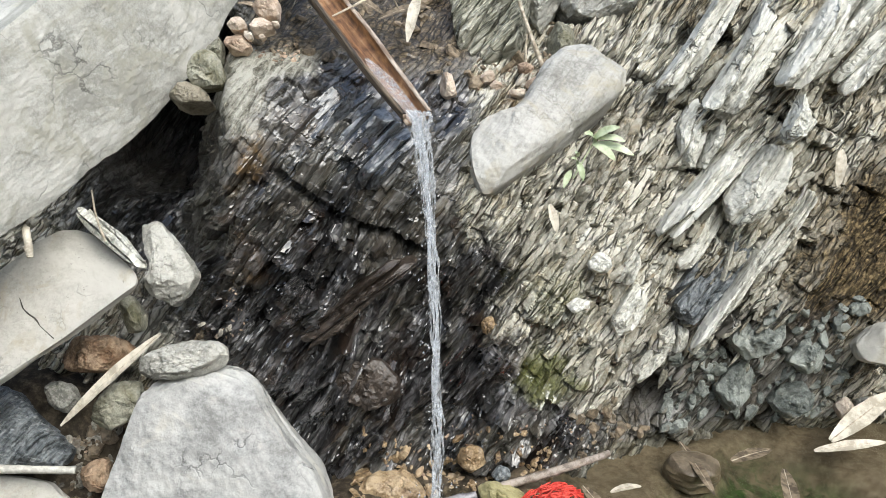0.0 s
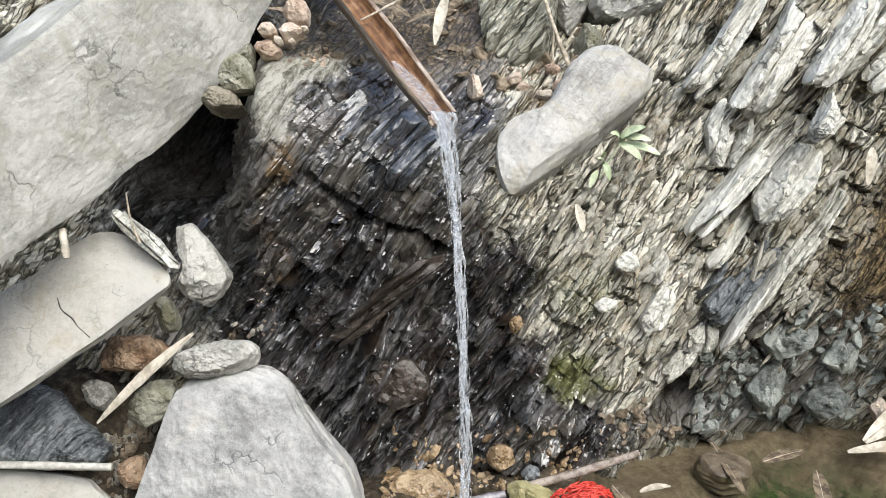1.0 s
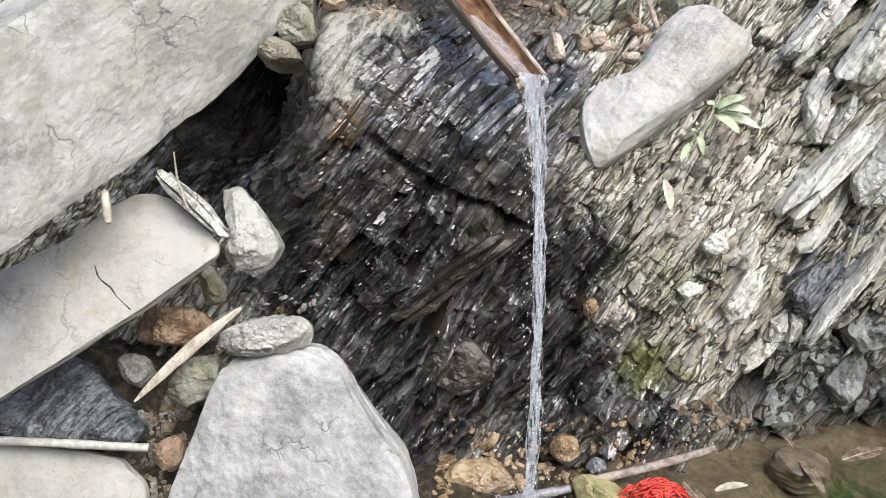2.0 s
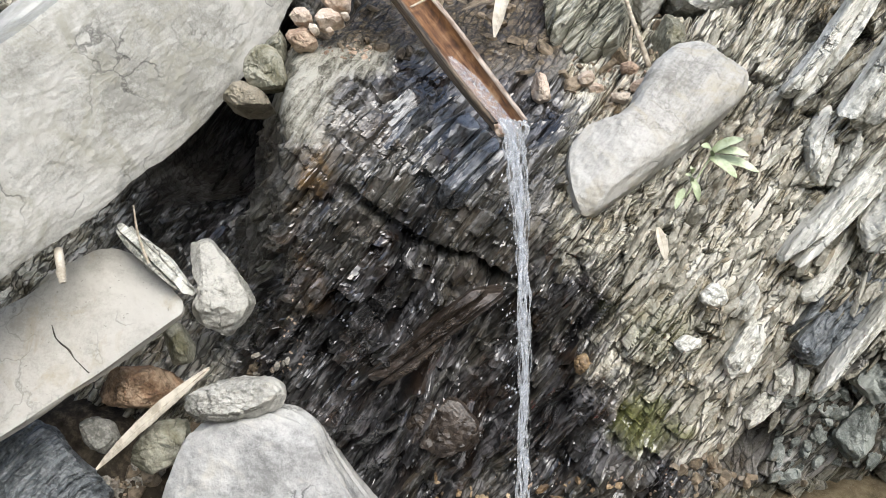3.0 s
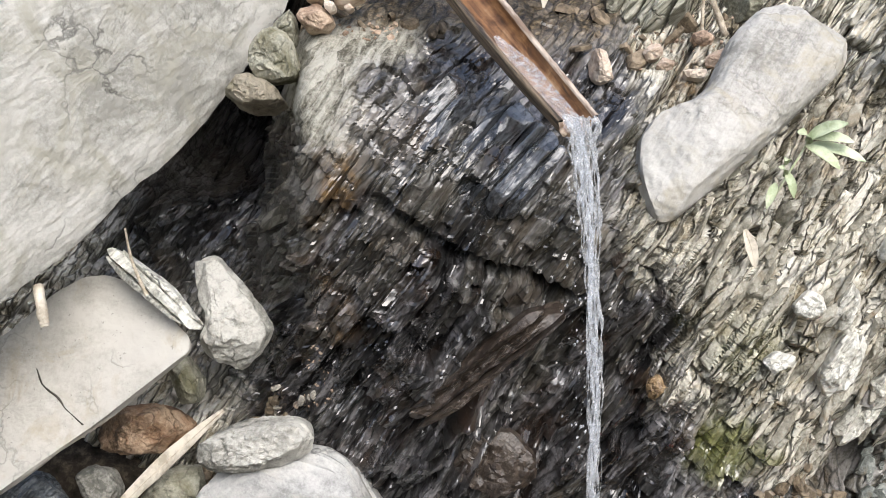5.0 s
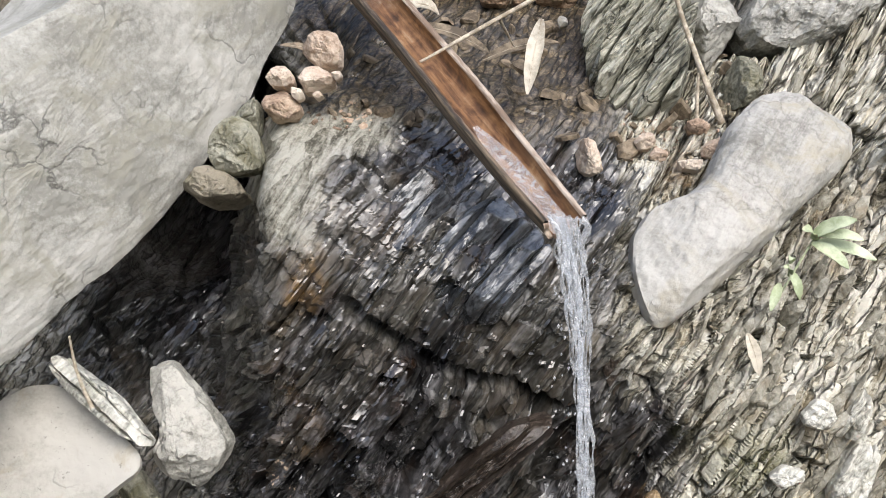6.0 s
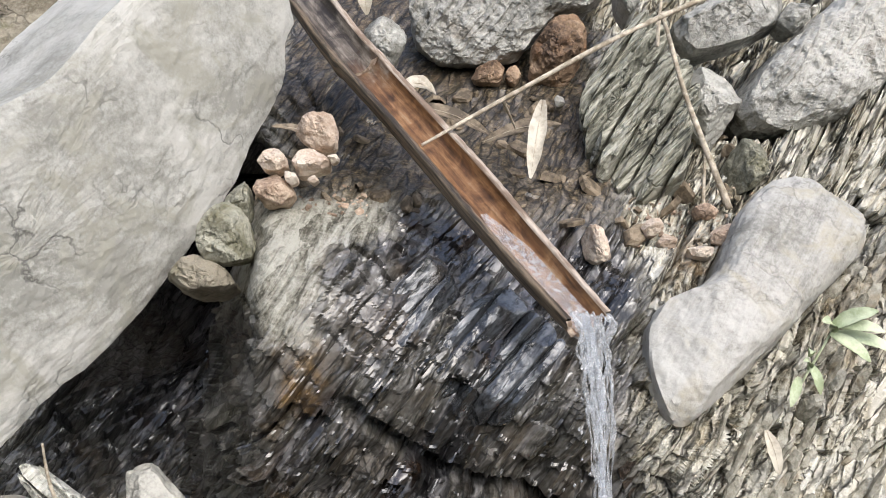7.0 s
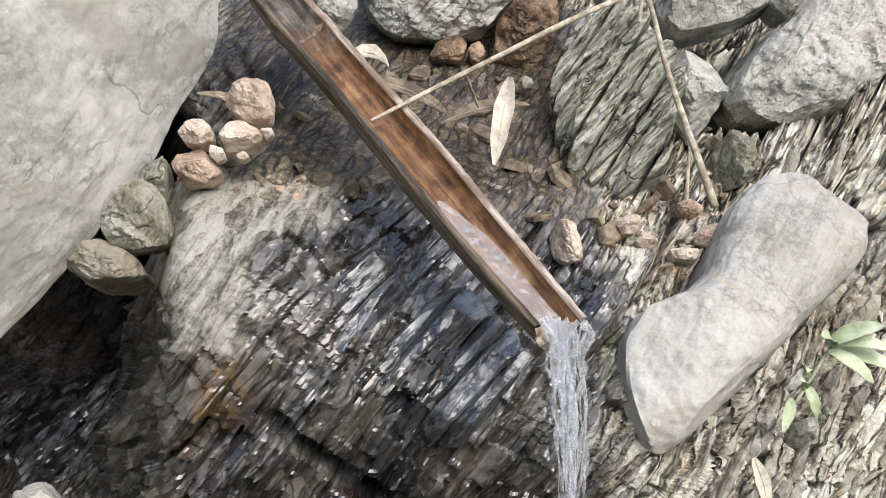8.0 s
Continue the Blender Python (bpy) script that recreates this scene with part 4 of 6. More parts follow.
stone("orange_stone", "small orange stone at the foot of the fall", (0.113, 1.950, 0.191), (60, 0), [(-0.032, -0.012), (-0.024, 0.015), (0.001, 0.028), (0.026, 0.018), (0.032, -0.015), (-0.002, -0.035)], 0.05, M_OCHRE, "stone", "stones on the bank", 0.4, 28, 0.15)
stone("ochre_slab", "ochre stained wet stone under the fall", (-0.044, 1.930, 0.123), (40, 0), [(-0.086, 0.005), (-0.046, 0.033), (0.025, 0.040), (0.085, 0.025), (0.087, -0.023), (0.006, -0.044), (-0.071, -0.036)], 0.06, M_OCHRE, "stone", "stones on the bank", 0.3, 36, 0.5)
stone("pool_stone", "muddy brown stone in the shallow pool", (0.612, 2.070, 0.120), (8, 0), [(-0.073, 0.013), (-0.043, 0.035), (0.000, 0.043), (0.053, 0.030), (0.069, -0.008), (0.051, -0.036), (-0.009, -0.051), (-0.049, -0.025)], 0.06, M_MUD, "stone", "stones on the bank", 0.12, 36, 0.5)
stone("sunken_stone", "brown stone sunk in the shallow pool", (0.444, 1.901, 0.103), (5, 0), [(-0.058, -0.037), (-0.036, 0.029), (0.006, 0.051), (0.045, 0.034), (0.045, -0.023), (-0.003, -0.054)], 0.04, M_MUD, "stone", "stones on the bank", 0.1, 32, 0.5)
stone("muddy_stone", "brown stone sunk in the shallow pool", (0.603, 1.751, 0.098), (4, 0), [(-0.063, 0.043), (-0.028, 0.065), (0.023, 0.042), (0.078, -0.013), (0.056, -0.076), (-0.066, -0.060)], 0.05, M_MUD, "stone", "stones on the bank", 0.1, 32, 0.5)
stone("white_boulder", "rounded whitish boulder stained wet at its lower end", (0.245, 2.071, 0.927), (46, 12), [(-0.158, -0.050), (-0.129, -0.018), (-0.064, 0.001), (-0.041, 0.024), (-0.021, 0.061), (0.008, 0.102), (0.053, 0.138), (0.091, 0.142), (0.122, 0.136), (0.160, 0.114), (0.179, 0.085), (0.184, 0.060), (0.139, 0.017), (0.081, -0.024), (0.025, -0.066), (-0.046, -0.118), (-0.108, -0.160), (-0.145, -0.180), (-0.161, -0.160), (-0.168, -0.105)], 0.16, M_WHITE, "boulder", "boulders above the ledge", 0.20, 80, 0.45)
stone("cone_stone", "cone-shaped grey stone above the white boulder", (0.275, 2.270, 1.029), (62, 0), [(-0.032, -0.025), (-0.025, 0.003), (-0.014, 0.027), (0.001, 0.041), (0.019, 0.031), (0.034, 0.017), (0.035, -0.009), (0.005, -0.038), (-0.022, -0.046)], 0.06, M_LICHEN, "stone", "boulders above the ledge", 0.3, 40, 0.25)
stone("round_boulder", "rounded grey boulder with wavy banding", (0.446, 2.430, 1.159), (58, 15), [(-0.174, -0.074), (-0.149, -0.036), (-0.116, -0.001), (-0.054, 0.040), (0.029, 0.096), (0.115, 0.152), (0.224, 0.171), (0.232, 0.053), (0.131, -0.011), (0.046, -0.062), (-0.033, -0.108), (-0.093, -0.119), (-0.158, -0.101)], 0.2, M_STRATA2, "boulder", "boulders above the ledge", 0.22, 70, 0.35)
stone("banded_rock", "banded grey rock lying under the twigs", (0.279, 2.440, 1.226), (60, 0), [(-0.096, -0.016), (-0.061, 0.002), (-0.026, 0.025), (0.035, 0.057), (0.087, 0.039), (0.097, 0.002), (0.020, -0.043), (-0.056, -0.065)], 0.1, M_STRATA2, "rock", "boulders above the ledge", 0.25, 44, 0.15)
stone("top_stone", "small grey stone among the boulders", (0.121, 2.460, 1.248), (60, 0), [(-0.019, 0.030), (0.008, 0.034), (0.023, -0.007), (0.001, -0.041), (-0.013, -0.016)], 0.08, M_STONE, "stone", "boulders above the ledge", 0.4, 28, 0.15)
stone("top_pebble", "small rounded grey stone among the boulders", (0.375, 2.450, 1.213), (60, 0), [(-0.031, -0.012), (-0.005, 0.024), (0.018, 0.020), (0.025, -0.003), (-0.007, -0.029)], 0.06, M_STONE, "stone", "boulders above the ledge", 0.4, 28, 0.5)
stone("slate_outcrop", "upright outcrop of thin greenish grey slate layers", (0.129, 2.334, 1.116), (50, -8), [(-0.091, -0.013), (-0.080, 0.020), (-0.042, 0.092), (-0.010, 0.142), (0.014, 0.167), (0.043, 0.104), (0.072, 0.062), (0.084, 0.006), (0.076, -0.058), (0.064, -0.119), (0.004, -0.175), (-0.058, -0.140), (-0.077, -0.090)], 0.12, M_STRATA, "rock", "boulders above the ledge", 0.15, 80, 0.2)
stone("side_stone", "grey stone behind the slate outcrop", (0.251, 2.380, 1.101), (58, 0), [(-0.038, 0.055), (-0.004, 0.069), (0.027, 0.033), (0.040, 0.006), (0.020, -0.034), (-0.009, -0.077), (-0.036, -0.053)], 0.1, M_STONE, "stone", "boulders above the ledge", 0.25, 40, 0.15)
stone("red_rock", "rusty brown rock at the foot of the back wall", (0.018, 2.460, 1.156), (62, 0), [(-0.046, -0.034), (-0.039, 0.011), (-0.010, 0.052), (0.025, 0.066), (0.045, 0.043), (0.042, 0.002), (0.023, -0.038), (-0.003, -0.055), (-0.037, -0.047)], 0.1, M_RUST, "rock", "boulders above the ledge", 0.4, 44, 0.15)
stone("back_rock", "large grey ridged rock behind the channel", (-0.067, 2.520, 1.225), (72, 0), [(-0.147, -0.006), (-0.138, 0.047), (-0.085, 0.127), (0.038, 0.154), (0.162, 0.110), (0.181, 0.031), (0.135, -0.009), (0.082, -0.023), (0.042, -0.067), (0.025, -0.095), (-0.050, -0.102), (-0.103, -0.101), (-0.142, -0.067)], 0.25, M_STRATA2, "boulder", "boulders above the ledge", 0.15, 80, 0.15)
stone("grey_cube", "blocky grey stone beside the channel", (-0.243, 2.340, 1.191), (65, 10), [(-0.037, -0.005), (-0.022, 0.024), (-0.001, 0.038), (0.037, 0.016), (0.034, -0.006), (0.010, -0.041), (-0.021, -0.026)], 0.07, M_STONE, "stone", "boulders above the ledge", 0.2, 40, 0.1)
stone("brown_stone", "dark brown stone behind the channel", (-0.092, 2.450, 1.126), (62, 0), [(-0.027, -0.002), (-0.012, 0.016), (0.007, 0.020), (0.028, 0.006), (0.019, -0.021), (-0.015, -0.020)], 0.06, M_RUST, "stone", "boulders above the ledge", 0.4, 30, 0.15)
stone("brown_pebble", "small brown stone behind the channel", (-0.052, 2.450, 1.118), (62, 0), [(-0.012, 0.007), (0.004, 0.018), (0.014, 0.003), (0.003, -0.016), (-0.009, -0.012)], 0.04, M_RUST, "stone", "boulders above the ledge", 0.4, 24, 0.5)
stone("pale_pebble", "tiny whitish pebble on wet ground", (0.016, 2.394, 1.090), (60, 0), [(-0.009, 0.002), (-0.002, 0.011), (0.008, 0.005), (0.008, -0.007), (-0.005, -0.011)], 0.02, M_WHITE, "pebble", "boulders above the ledge", 0.5, 20, 0.5)
stone("tan_rock", "tan lumpy stone beside the channel", (-0.317, 2.120, 1.106), (65, 0), [(-0.030, -0.001), (-0.021, 0.014), (-0.005, 0.025), (0.018, 0.023), (0.025, 0.004), (0.024, -0.021), (0.006, -0.027), (-0.016, -0.017)], 0.06, M_TAN, "stone", "rusty pebbles", 0.4, 40, 0.15)
stone("cream_stone", "cream coloured pebble in a small pile", (-0.323, 2.100, 1.071), (62, 0), [(-0.026, 0.004), (-0.015, 0.016), (-0.001, 0.019), (0.023, 0.004), (0.027, -0.006), (0.007, -0.017), (-0.015, -0.020)], 0.04, M_TAN, "pebble", "rusty pebbles", 0.4, 34, 0.15)
stone("buff_stone", "buff pebble in a small pile", (-0.369, 2.090, 1.075), (62, 0), [(-0.020, -0.001), (-0.012, 0.013), (0.002, 0.017), (0.016, 0.006), (0.019, -0.008), (0.006, -0.015), (-0.011, -0.013)], 0.04, M_TAN, "pebble", "rusty pebbles", 0.4, 34, 0.15)
stone("brown_lump", "brown lumpy stone in a small pile", (-0.367, 2.070, 1.044), (62, 0), [(-0.026, 0.001), (-0.021, 0.015), (-0.002, 0.023), (0.019, 0.011), (0.027, -0.006), (0.013, -0.020), (-0.011, -0.023)], 0.05, M_TANDARK, "stone", "rusty pebbles", 0.4, 36, 0.15)
stone("tiny_pebble", "tiny tan pebble in a small pile", (-0.317, 2.080, 1.051), (62, 0), [(-0.008, 0.001), (0.001, 0.006), (0.008, 0.000), (-0.001, -0.007)], 0.02, M_TAN, "pebble", "rusty pebbles", 0.5, 20, 0.5)
stone("tiny_pebble", "tiny tan pebble in a small pile", (-0.344, 2.080, 1.053), (62, 0), [(-0.009, 0.010), (0.005, 0.007), (0.010, -0.004), (0.001, -0.011), (-0.008, -0.002)], 0.02, M_TAN, "pebble", "rusty pebbles", 0.5, 20, 0.5)
stone("tiny_pebble", "tiny tan pebble in a small pile", (-0.293, 2.100, 1.073), (62, 0), [(-0.010, 0.003), (0.003, 0.007), (0.008, -0.001), (-0.001, -0.008)], 0.02, M_TAN, "pebble", "rusty pebbles", 0.5, 20, 0.5)
stone("grey_rock", "dull grey rock under the slab boulder", (-0.418, 2.020, 1.001), (64, 5), [(-0.037, -0.003), (-0.026, 0.020), (-0.009, 0.038), (0.014, 0.044), (0.026, 0.018), (0.035, -0.015), (0.028, -0.032), (-0.003, -0.037), (-0.028, -0.032)], 0.07, M_LICHEN, "rock", "stones on the bank", 0.4, 44, 0.15)
stone("upper_grey_rock", "small grey rock under the slab boulder", (-0.410, 2.060, 1.030), (62, 0), [(-0.021, -0.004), (-0.011, 0.017), (0.008, 0.028), (0.015, 0.003), (0.013, -0.024), (-0.004, -0.021)], 0.05, M_LICHEN, "rock", "stones on the bank", 0.4, 30, 0.15)
stone("low_rock", "brown grey rock under the slab boulder", (-0.448, 2.000, 0.957), (55, 0), [(-0.045, -0.003), (-0.031, 0.014), (-0.007, 0.025), (0.028, 0.009), (0.042, -0.006), (0.022, -0.018), (-0.010, -0.021)], 0.08, M_MUDDRY, "rock", "stones on the bank", 0.25, 36, 0.15)
stone("pink_stone", "pinkish tan pebble in the trickle", (0.045, 2.120, 0.957), (60, 0), [(-0.018, 0.011), (-0.009, 0.026), (0.007, 0.024), (0.014, 0.004), (0.020, -0.019), (0.000, -0.027), (-0.014, -0.018)], 0.035, M_TAN, "pebble", "rusty pebbles", 0.4, 32, 0.15)
stone("pink_stone", "pinkish tan pebble on ochre grit", (0.126, 2.170, 0.963), (60, 0), [(-0.016, 0.000), (-0.005, 0.013), (0.010, 0.012), (0.016, -0.002), (0.005, -0.011), (-0.010, -0.013)], 0.03, M_TAN, "pebble", "rusty pebbles", 0.4, 28, 0.15)
stone("grit_stone", "tan pebble on ochre grit", (0.143, 2.150, 0.949), (60, 0), [(-0.014, 0.001), (-0.003, 0.013), (0.014, 0.005), (0.011, -0.010), (-0.008, -0.010)], 0.03, M_TAN, "pebble", "rusty pebbles", 0.4, 24, 0.15)
stone("grit_stone", "brown pebble on ochre grit", (0.203, 2.200, 0.976), (60, 0), [(-0.017, 0.007), (0.001, 0.013), (0.019, 0.003), (0.009, -0.013), (-0.012, -0.009)], 0.03, M_TANDARK, "pebble", "rusty pebbles", 0.4, 24, 0.15)
stone("grit_stone", "brown flake on ochre grit", (0.223, 2.170, 0.954), (50, 0), [(-0.023, 0.006), (-0.007, 0.018), (0.023, 0.014), (0.028, -0.007), (0.001, -0.019), (-0.021, -0.012)], 0.03, M_TANDARK, "pebble", "rusty pebbles", 0.4, 24, 0.15)
stone("grit_stone", "tan flake on ochre grit", (0.186, 2.140, 0.942), (50, 0), [(-0.019, 0.004), (0.000, 0.012), (0.018, 0.004), (0.013, -0.011), (-0.013, -0.010)], 0.03, M_TAN, "pebble", "rusty pebbles", 0.4, 24, 0.15)
stone("moss_rock", "brown mossy rock behind the slab boulder", (-0.766, 2.421, 1.195), (60, 10), [(-0.172, 0.127), (-0.016, 0.145), (0.073, 0.126), (0.117, 0.070), (0.095, 0.007), (0.071, -0.055), (0.031, -0.106), (-0.031, -0.147), (-0.167, -0.168)], 0.2, M_MUDDRY, "boulder", "boulders above the ledge", 0.25, 60, 0.5)
stone("slate_plank", "long pale plank of slate standing from the cliff", (0.621, 2.130, 0.786), (72, 14), [(-0.147, -0.128), (-0.108, -0.078), (-0.050, -0.024), (0.008, 0.040), (0.080, 0.110), (0.141, 0.166), (0.151, 0.142), (0.100, 0.074), (0.051, 0.000), (-0.013, -0.049), (-0.084, -0.109), (-0.129, -0.143)], 0.06, M_PLANK, "rock", "slate planks", 0.04, 70, 0.05)
stone("slate_plank", "pale block of slate layers standing from the cliff", (0.707, 2.100, 0.777), (72, 14), [(-0.081, -0.031), (-0.036, 0.030), (0.009, 0.079), (0.046, 0.064), (0.075, 0.053), (0.060, 0.014), (0.025, -0.031), (-0.027, -0.085), (-0.071, -0.094)], 0.06, M_PLANK, "rock", "slate planks", 0.04, 60, 0.05)
stone("slate_plank", "thin grey plank of slate standing from the cliff", (0.704, 2.120, 0.563), (72, 14), [(-0.147, -0.178), (-0.106, -0.109), (-0.046, -0.041), (0.015, 0.040), (0.090, 0.120), (0.147, 0.199), (0.153, 0.179), (0.109, 0.112), (0.041, 0.032), (-0.033, -0.054), (-0.094, -0.122), (-0.130, -0.179)], 0.05, M_PLANK, "rock", "slate planks", 0.04, 70, 0.05)
stone("wet_slate_block", "dark blue grey damp slate block in the cliff", (0.640, 2.140, 0.560), (72, 14), [(-0.112, -0.049), (-0.061, 0.014), (-0.001, 0.071), (0.046, 0.098), (0.125, 0.085), (0.091, 0.041), (0.029, -0.035), (-0.032, -0.104), (-0.085, -0.121)], 0.07, M_WET, "rock", "slate planks", 0.04, 60, 0.05)
stone("slate_plank", "short grey plank of slate standing from the cliff", (0.596, 2.130, 0.640), (72, 14), [(-0.065, -0.057), (-0.025, -0.006), (0.018, 0.057), (0.052, 0.079), (0.058, 0.057), (0.027, 0.003), (-0.014, -0.051), (-0.051, -0.082)], 0.05, M_PLANK, "rock", "slate planks", 0.04, 44, 0.05)
stone("slate_spike", "pale pointed slate spike standing from the cliff", (0.748, 2.060, 0.914), (70, 14), [(0.012, 0.059), (0.015, 0.009), (0.035, -0.000), (0.004, -0.029), (-0.026, -0.045), (-0.032, -0.016), (-0.009, 0.021)], 0.05, M_PLANK, "rock", "slate planks", 0.08, 44, 0.05)
stone("slate_plank", "small pale slate block in the cliff", (0.554, 2.120, 0.402), (74, 10), [(-0.034, 0.014), (-0.002, 0.037), (0.033, 0.017), (0.024, -0.029), (-0.021, -0.039)], 0.05, M_PLANK, "rock", "slate planks", 0.04, 30, 0.05)
stone("slate_plank", "long pale plank of slate standing from the cliff", (0.785, 2.140, 1.056), (70, 14), [(-0.088, -0.084), (-0.049, -0.024), (0.003, 0.035), (0.042, 0.089), (0.086, 0.100), (0.052, 0.023), (-0.001, -0.042), (-0.046, -0.096)], 0.06, M_PLANK, "rock", "slate planks", 0.04, 50, 0.05)
stone("slate_plank", "broad pale plank of slate standing from the cliff", (0.670, 2.180, 1.023), (68, 14), [(-0.121, -0.108), (-0.068, -0.042), (-0.000, 0.047), (0.042, 0.126), (0.131, 0.136), (0.073, 0.034), (0.005, -0.056), (-0.062, -0.139)], 0.05, M_PLANK, "rock", "slate planks", 0.04, 50, 0.05)
stone("ledge_facet", "wet slate block of the ledge shining with sky light", (-0.101, 1.944, 0.871), (57, -2), [(-0.126, -0.052), (-0.089, -0.003), (-0.025, 0.073), (0.020, 0.100), (0.072, 0.056), (0.098, 0.022), (0.059, -0.040), (0.027, -0.078), (-0.036, -0.079)], 0.05, M_SHEEN, "rock", "wet ledge blocks", 0.03, 60, 0.08)
stone("ledge_facet", "wet slate block of the ledge shining with sky light", (-0.196, 1.977, 0.919), (52, -2), [(-0.062, -0.042), (-0.034, 0.008), (-0.003, 0.057), (0.031, 0.076), (0.064, 0.034), (0.032, -0.008), (0.001, -0.048), (-0.030, -0.078)], 0.05, M_SHEEN, "rock", "wet ledge blocks", 0.03, 44, 0.08)
stone("dark_ridge", "long dark brown wet block across the face", (-0.116, 1.880, 0.583), (74, 0), [(-0.121, -0.078), (-0.078, -0.033), (-0.024, 0.019), (0.063, 0.084), (0.122, 0.094), (0.123, 0.075), (0.042, 0.010), (-0.033, -0.065), (-0.094, -0.106)], 0.05, M_DARK, "rock", "wet ledge blocks", 0.12, 50, 0.1)
# the near-black brown here also holds the shadow on this wet block
stone("dark_block", "wet brown block beside the fall, darkened for its shadow", (0.098, 1.945, 0.746), (78, 10), [(-0.034, 0.048), (-0.001, 0.061), (0.034, 0.035), (0.040, -0.004), (0.020, -0.048), (-0.019, -0.068), (-0.039, -0.023)], 0.05, M_DARK, "rock", "wet ledge blocks", 0.06, 36, 0.08)
stone("dark_slab", "flat dark brown wet slab low on the face", (-0.116, 1.940, 0.371), (76, 0), [(-0.084, 0.029), (-0.045, 0.056), (0.025, 0.052), (0.079, 0.002), (0.076, -0.050), (0.004, -0.061), (-0.054, -0.028)], 0.05, M_DARK, "rock", "wet ledge blocks", 0.01, 36, 0.05)
stone("amber_chip", "small amber stone stuck in the wet face", (0.142, 1.972, 0.491), (74, 0), [(-0.017, 0.011), (0.005, 0.023), (0.020, 0.003), (0.007, -0.021), (-0.014, -0.016)], 0.02, M_OCHRE, "pebble", "wet ledge blocks", 0.3, 22, 0.5)
stone("slate_plank", "pale plank of slate standing from the cliff", (0.566, 2.220, 1.033), (74, 8), [(-0.101, -0.098), (-0.054, -0.041), (0.016, 0.061), (0.051, 0.118), (0.099, 0.118), (0.053, 0.027), (-0.006, -0.053), (-0.059, -0.133)], 0.04, M_PLANK, "rock", "slate planks", 0.04, 36, 0.05)
stone("slate_plank", "pale plank of slate standing from the cliff", (0.579, 2.170, 0.855), (74, 8), [(-0.052, 0.012), (-0.011, 0.081), (0.016, 0.052), (0.062, 0.023), (0.039, -0.024), (-0.009, -0.081), (-0.045, -0.063)], 0.04, M_PLANK, "rock", "slate planks", 0.04, 36, 0.05)
stone("slate_plank", "pale plank of slate standing from the cliff", (0.776, 2.160, 0.642), (74, 8), [(-0.080, -0.081), (-0.032, -0.021), (0.029, 0.050), (0.060, 0.095), (0.072, 0.079), (0.006, -0.022), (-0.055, -0.100)], 0.04, M_PLANK, "rock", "slate planks", 0.04, 36, 0.05)
stone("slate_plank", "pale plank of slate standing from the cliff", (0.836, 2.170, 1.077), (74, 8), [(-0.086, -0.067), (-0.059, -0.012), (-0.002, 0.065), (0.076, 0.119), (0.114, 0.098), (0.047, -0.001), (-0.021, -0.090), (-0.068, -0.112)], 0.04, M_PLANK, "rock", "slate planks", 0.04, 36, 0.05)
stone("slate_plank", "pale plank of slate standing from the cliff", (0.902, 2.170, 1.031), (74, 8), [(-0.084, -0.054), (-0.038, -0.004), (0.017, 0.051), (0.077, 0.100), (0.079, 0.034), (0.010, -0.033), (-0.059, -0.094)], 0.04, M_PLANK, "rock", "slate planks", 0.04, 36, 0.05)
stone("slate_plank", "pale plank of slate standing from the cliff", (0.443, 2.030, 0.505), (74, 8), [(-0.044, -0.018), (-0.003, 0.040), (0.021, 0.063), (0.042, 0.015), (0.010, -0.038), (-0.026, -0.061)], 0.04, M_PLANK, "rock", "slate planks", 0.04, 36, 0.05)
stone("slate_plank", "pale plank of slate standing from the cliff", (0.512, 2.120, 0.352), (74, 8), [(-0.049, -0.030), (0.002, 0.044), (0.040, 0.068), (0.053, 0.030), (-0.010, -0.044), (-0.036, -0.069)], 0.04, M_PLANK, "rock", "slate planks", 0.04, 36, 0.05)
stone("slate_plank", "pale plank of slate standing from the cliff", (0.250, 2.020, 0.673), (74, 8), [(-0.040, -0.023), (-0.006, 0.021), (0.023, 0.049), (0.041, 0.026), (0.006, -0.025), (-0.023, -0.049)], 0.04, M_PLANK, "rock", "slate planks", 0.04, 36, 0.05)
stone("slate_plank", "pale plank of slate standing from the cliff", (0.317, 2.030, 0.639), (74, 8), [(-0.043, -0.029), (-0.002, 0.028), (0.027, 0.050), (0.039, 0.027), (0.004, -0.024), (-0.025, -0.052)], 0.04, M_PLANK, "rock", "slate planks", 0.04, 36, 0.05)
stone("slate_plank", "pale plank of slate standing from the cliff", (0.433, 2.050, 0.597), (74, 8), [(-0.033, -0.030), (-0.010, 0.017), (0.014, 0.040), (0.026, 0.010), (0.003, -0.037)], 0.04, M_PLANK, "rock", "slate planks", 0.04, 36, 0.05)
stone("loose_chip", "flat pale chip resting on the rock face", (0.323, 1.975, 0.542), (70, 0), [(-0.029, 0.001), (-0.007, 0.016), (0.025, 0.010), (0.022, -0.009), (-0.012, -0.017)], 0.015, M_PLANK, "rock", "slate planks", 0.2, 24, 0.5)
stone("loose_chip", "rounded pale chip in the rock face", (0.364, 2.000, 0.623), (72, 5), [(-0.028, 0.004), (-0.005, 0.027), (0.024, 0.015), (0.030, -0.008), (0.001, -0.022), (-0.022, -0.015)], 0.02, M_PLANK, "rock", "slate planks", 0.2, 24, 0.5)
stone("black_pebble", "black wet pebble at the pool's edge", (0.180, 1.950, 0.153), (55, 0), [(-0.025, -0.002), (-0.005, 0.020), (0.019, 0.012), (0.020, -0.010), (-0.010, -0.020)], 0.03, M_WET, "pebble", "stones on the bank", 0.4, 22, 0.5)
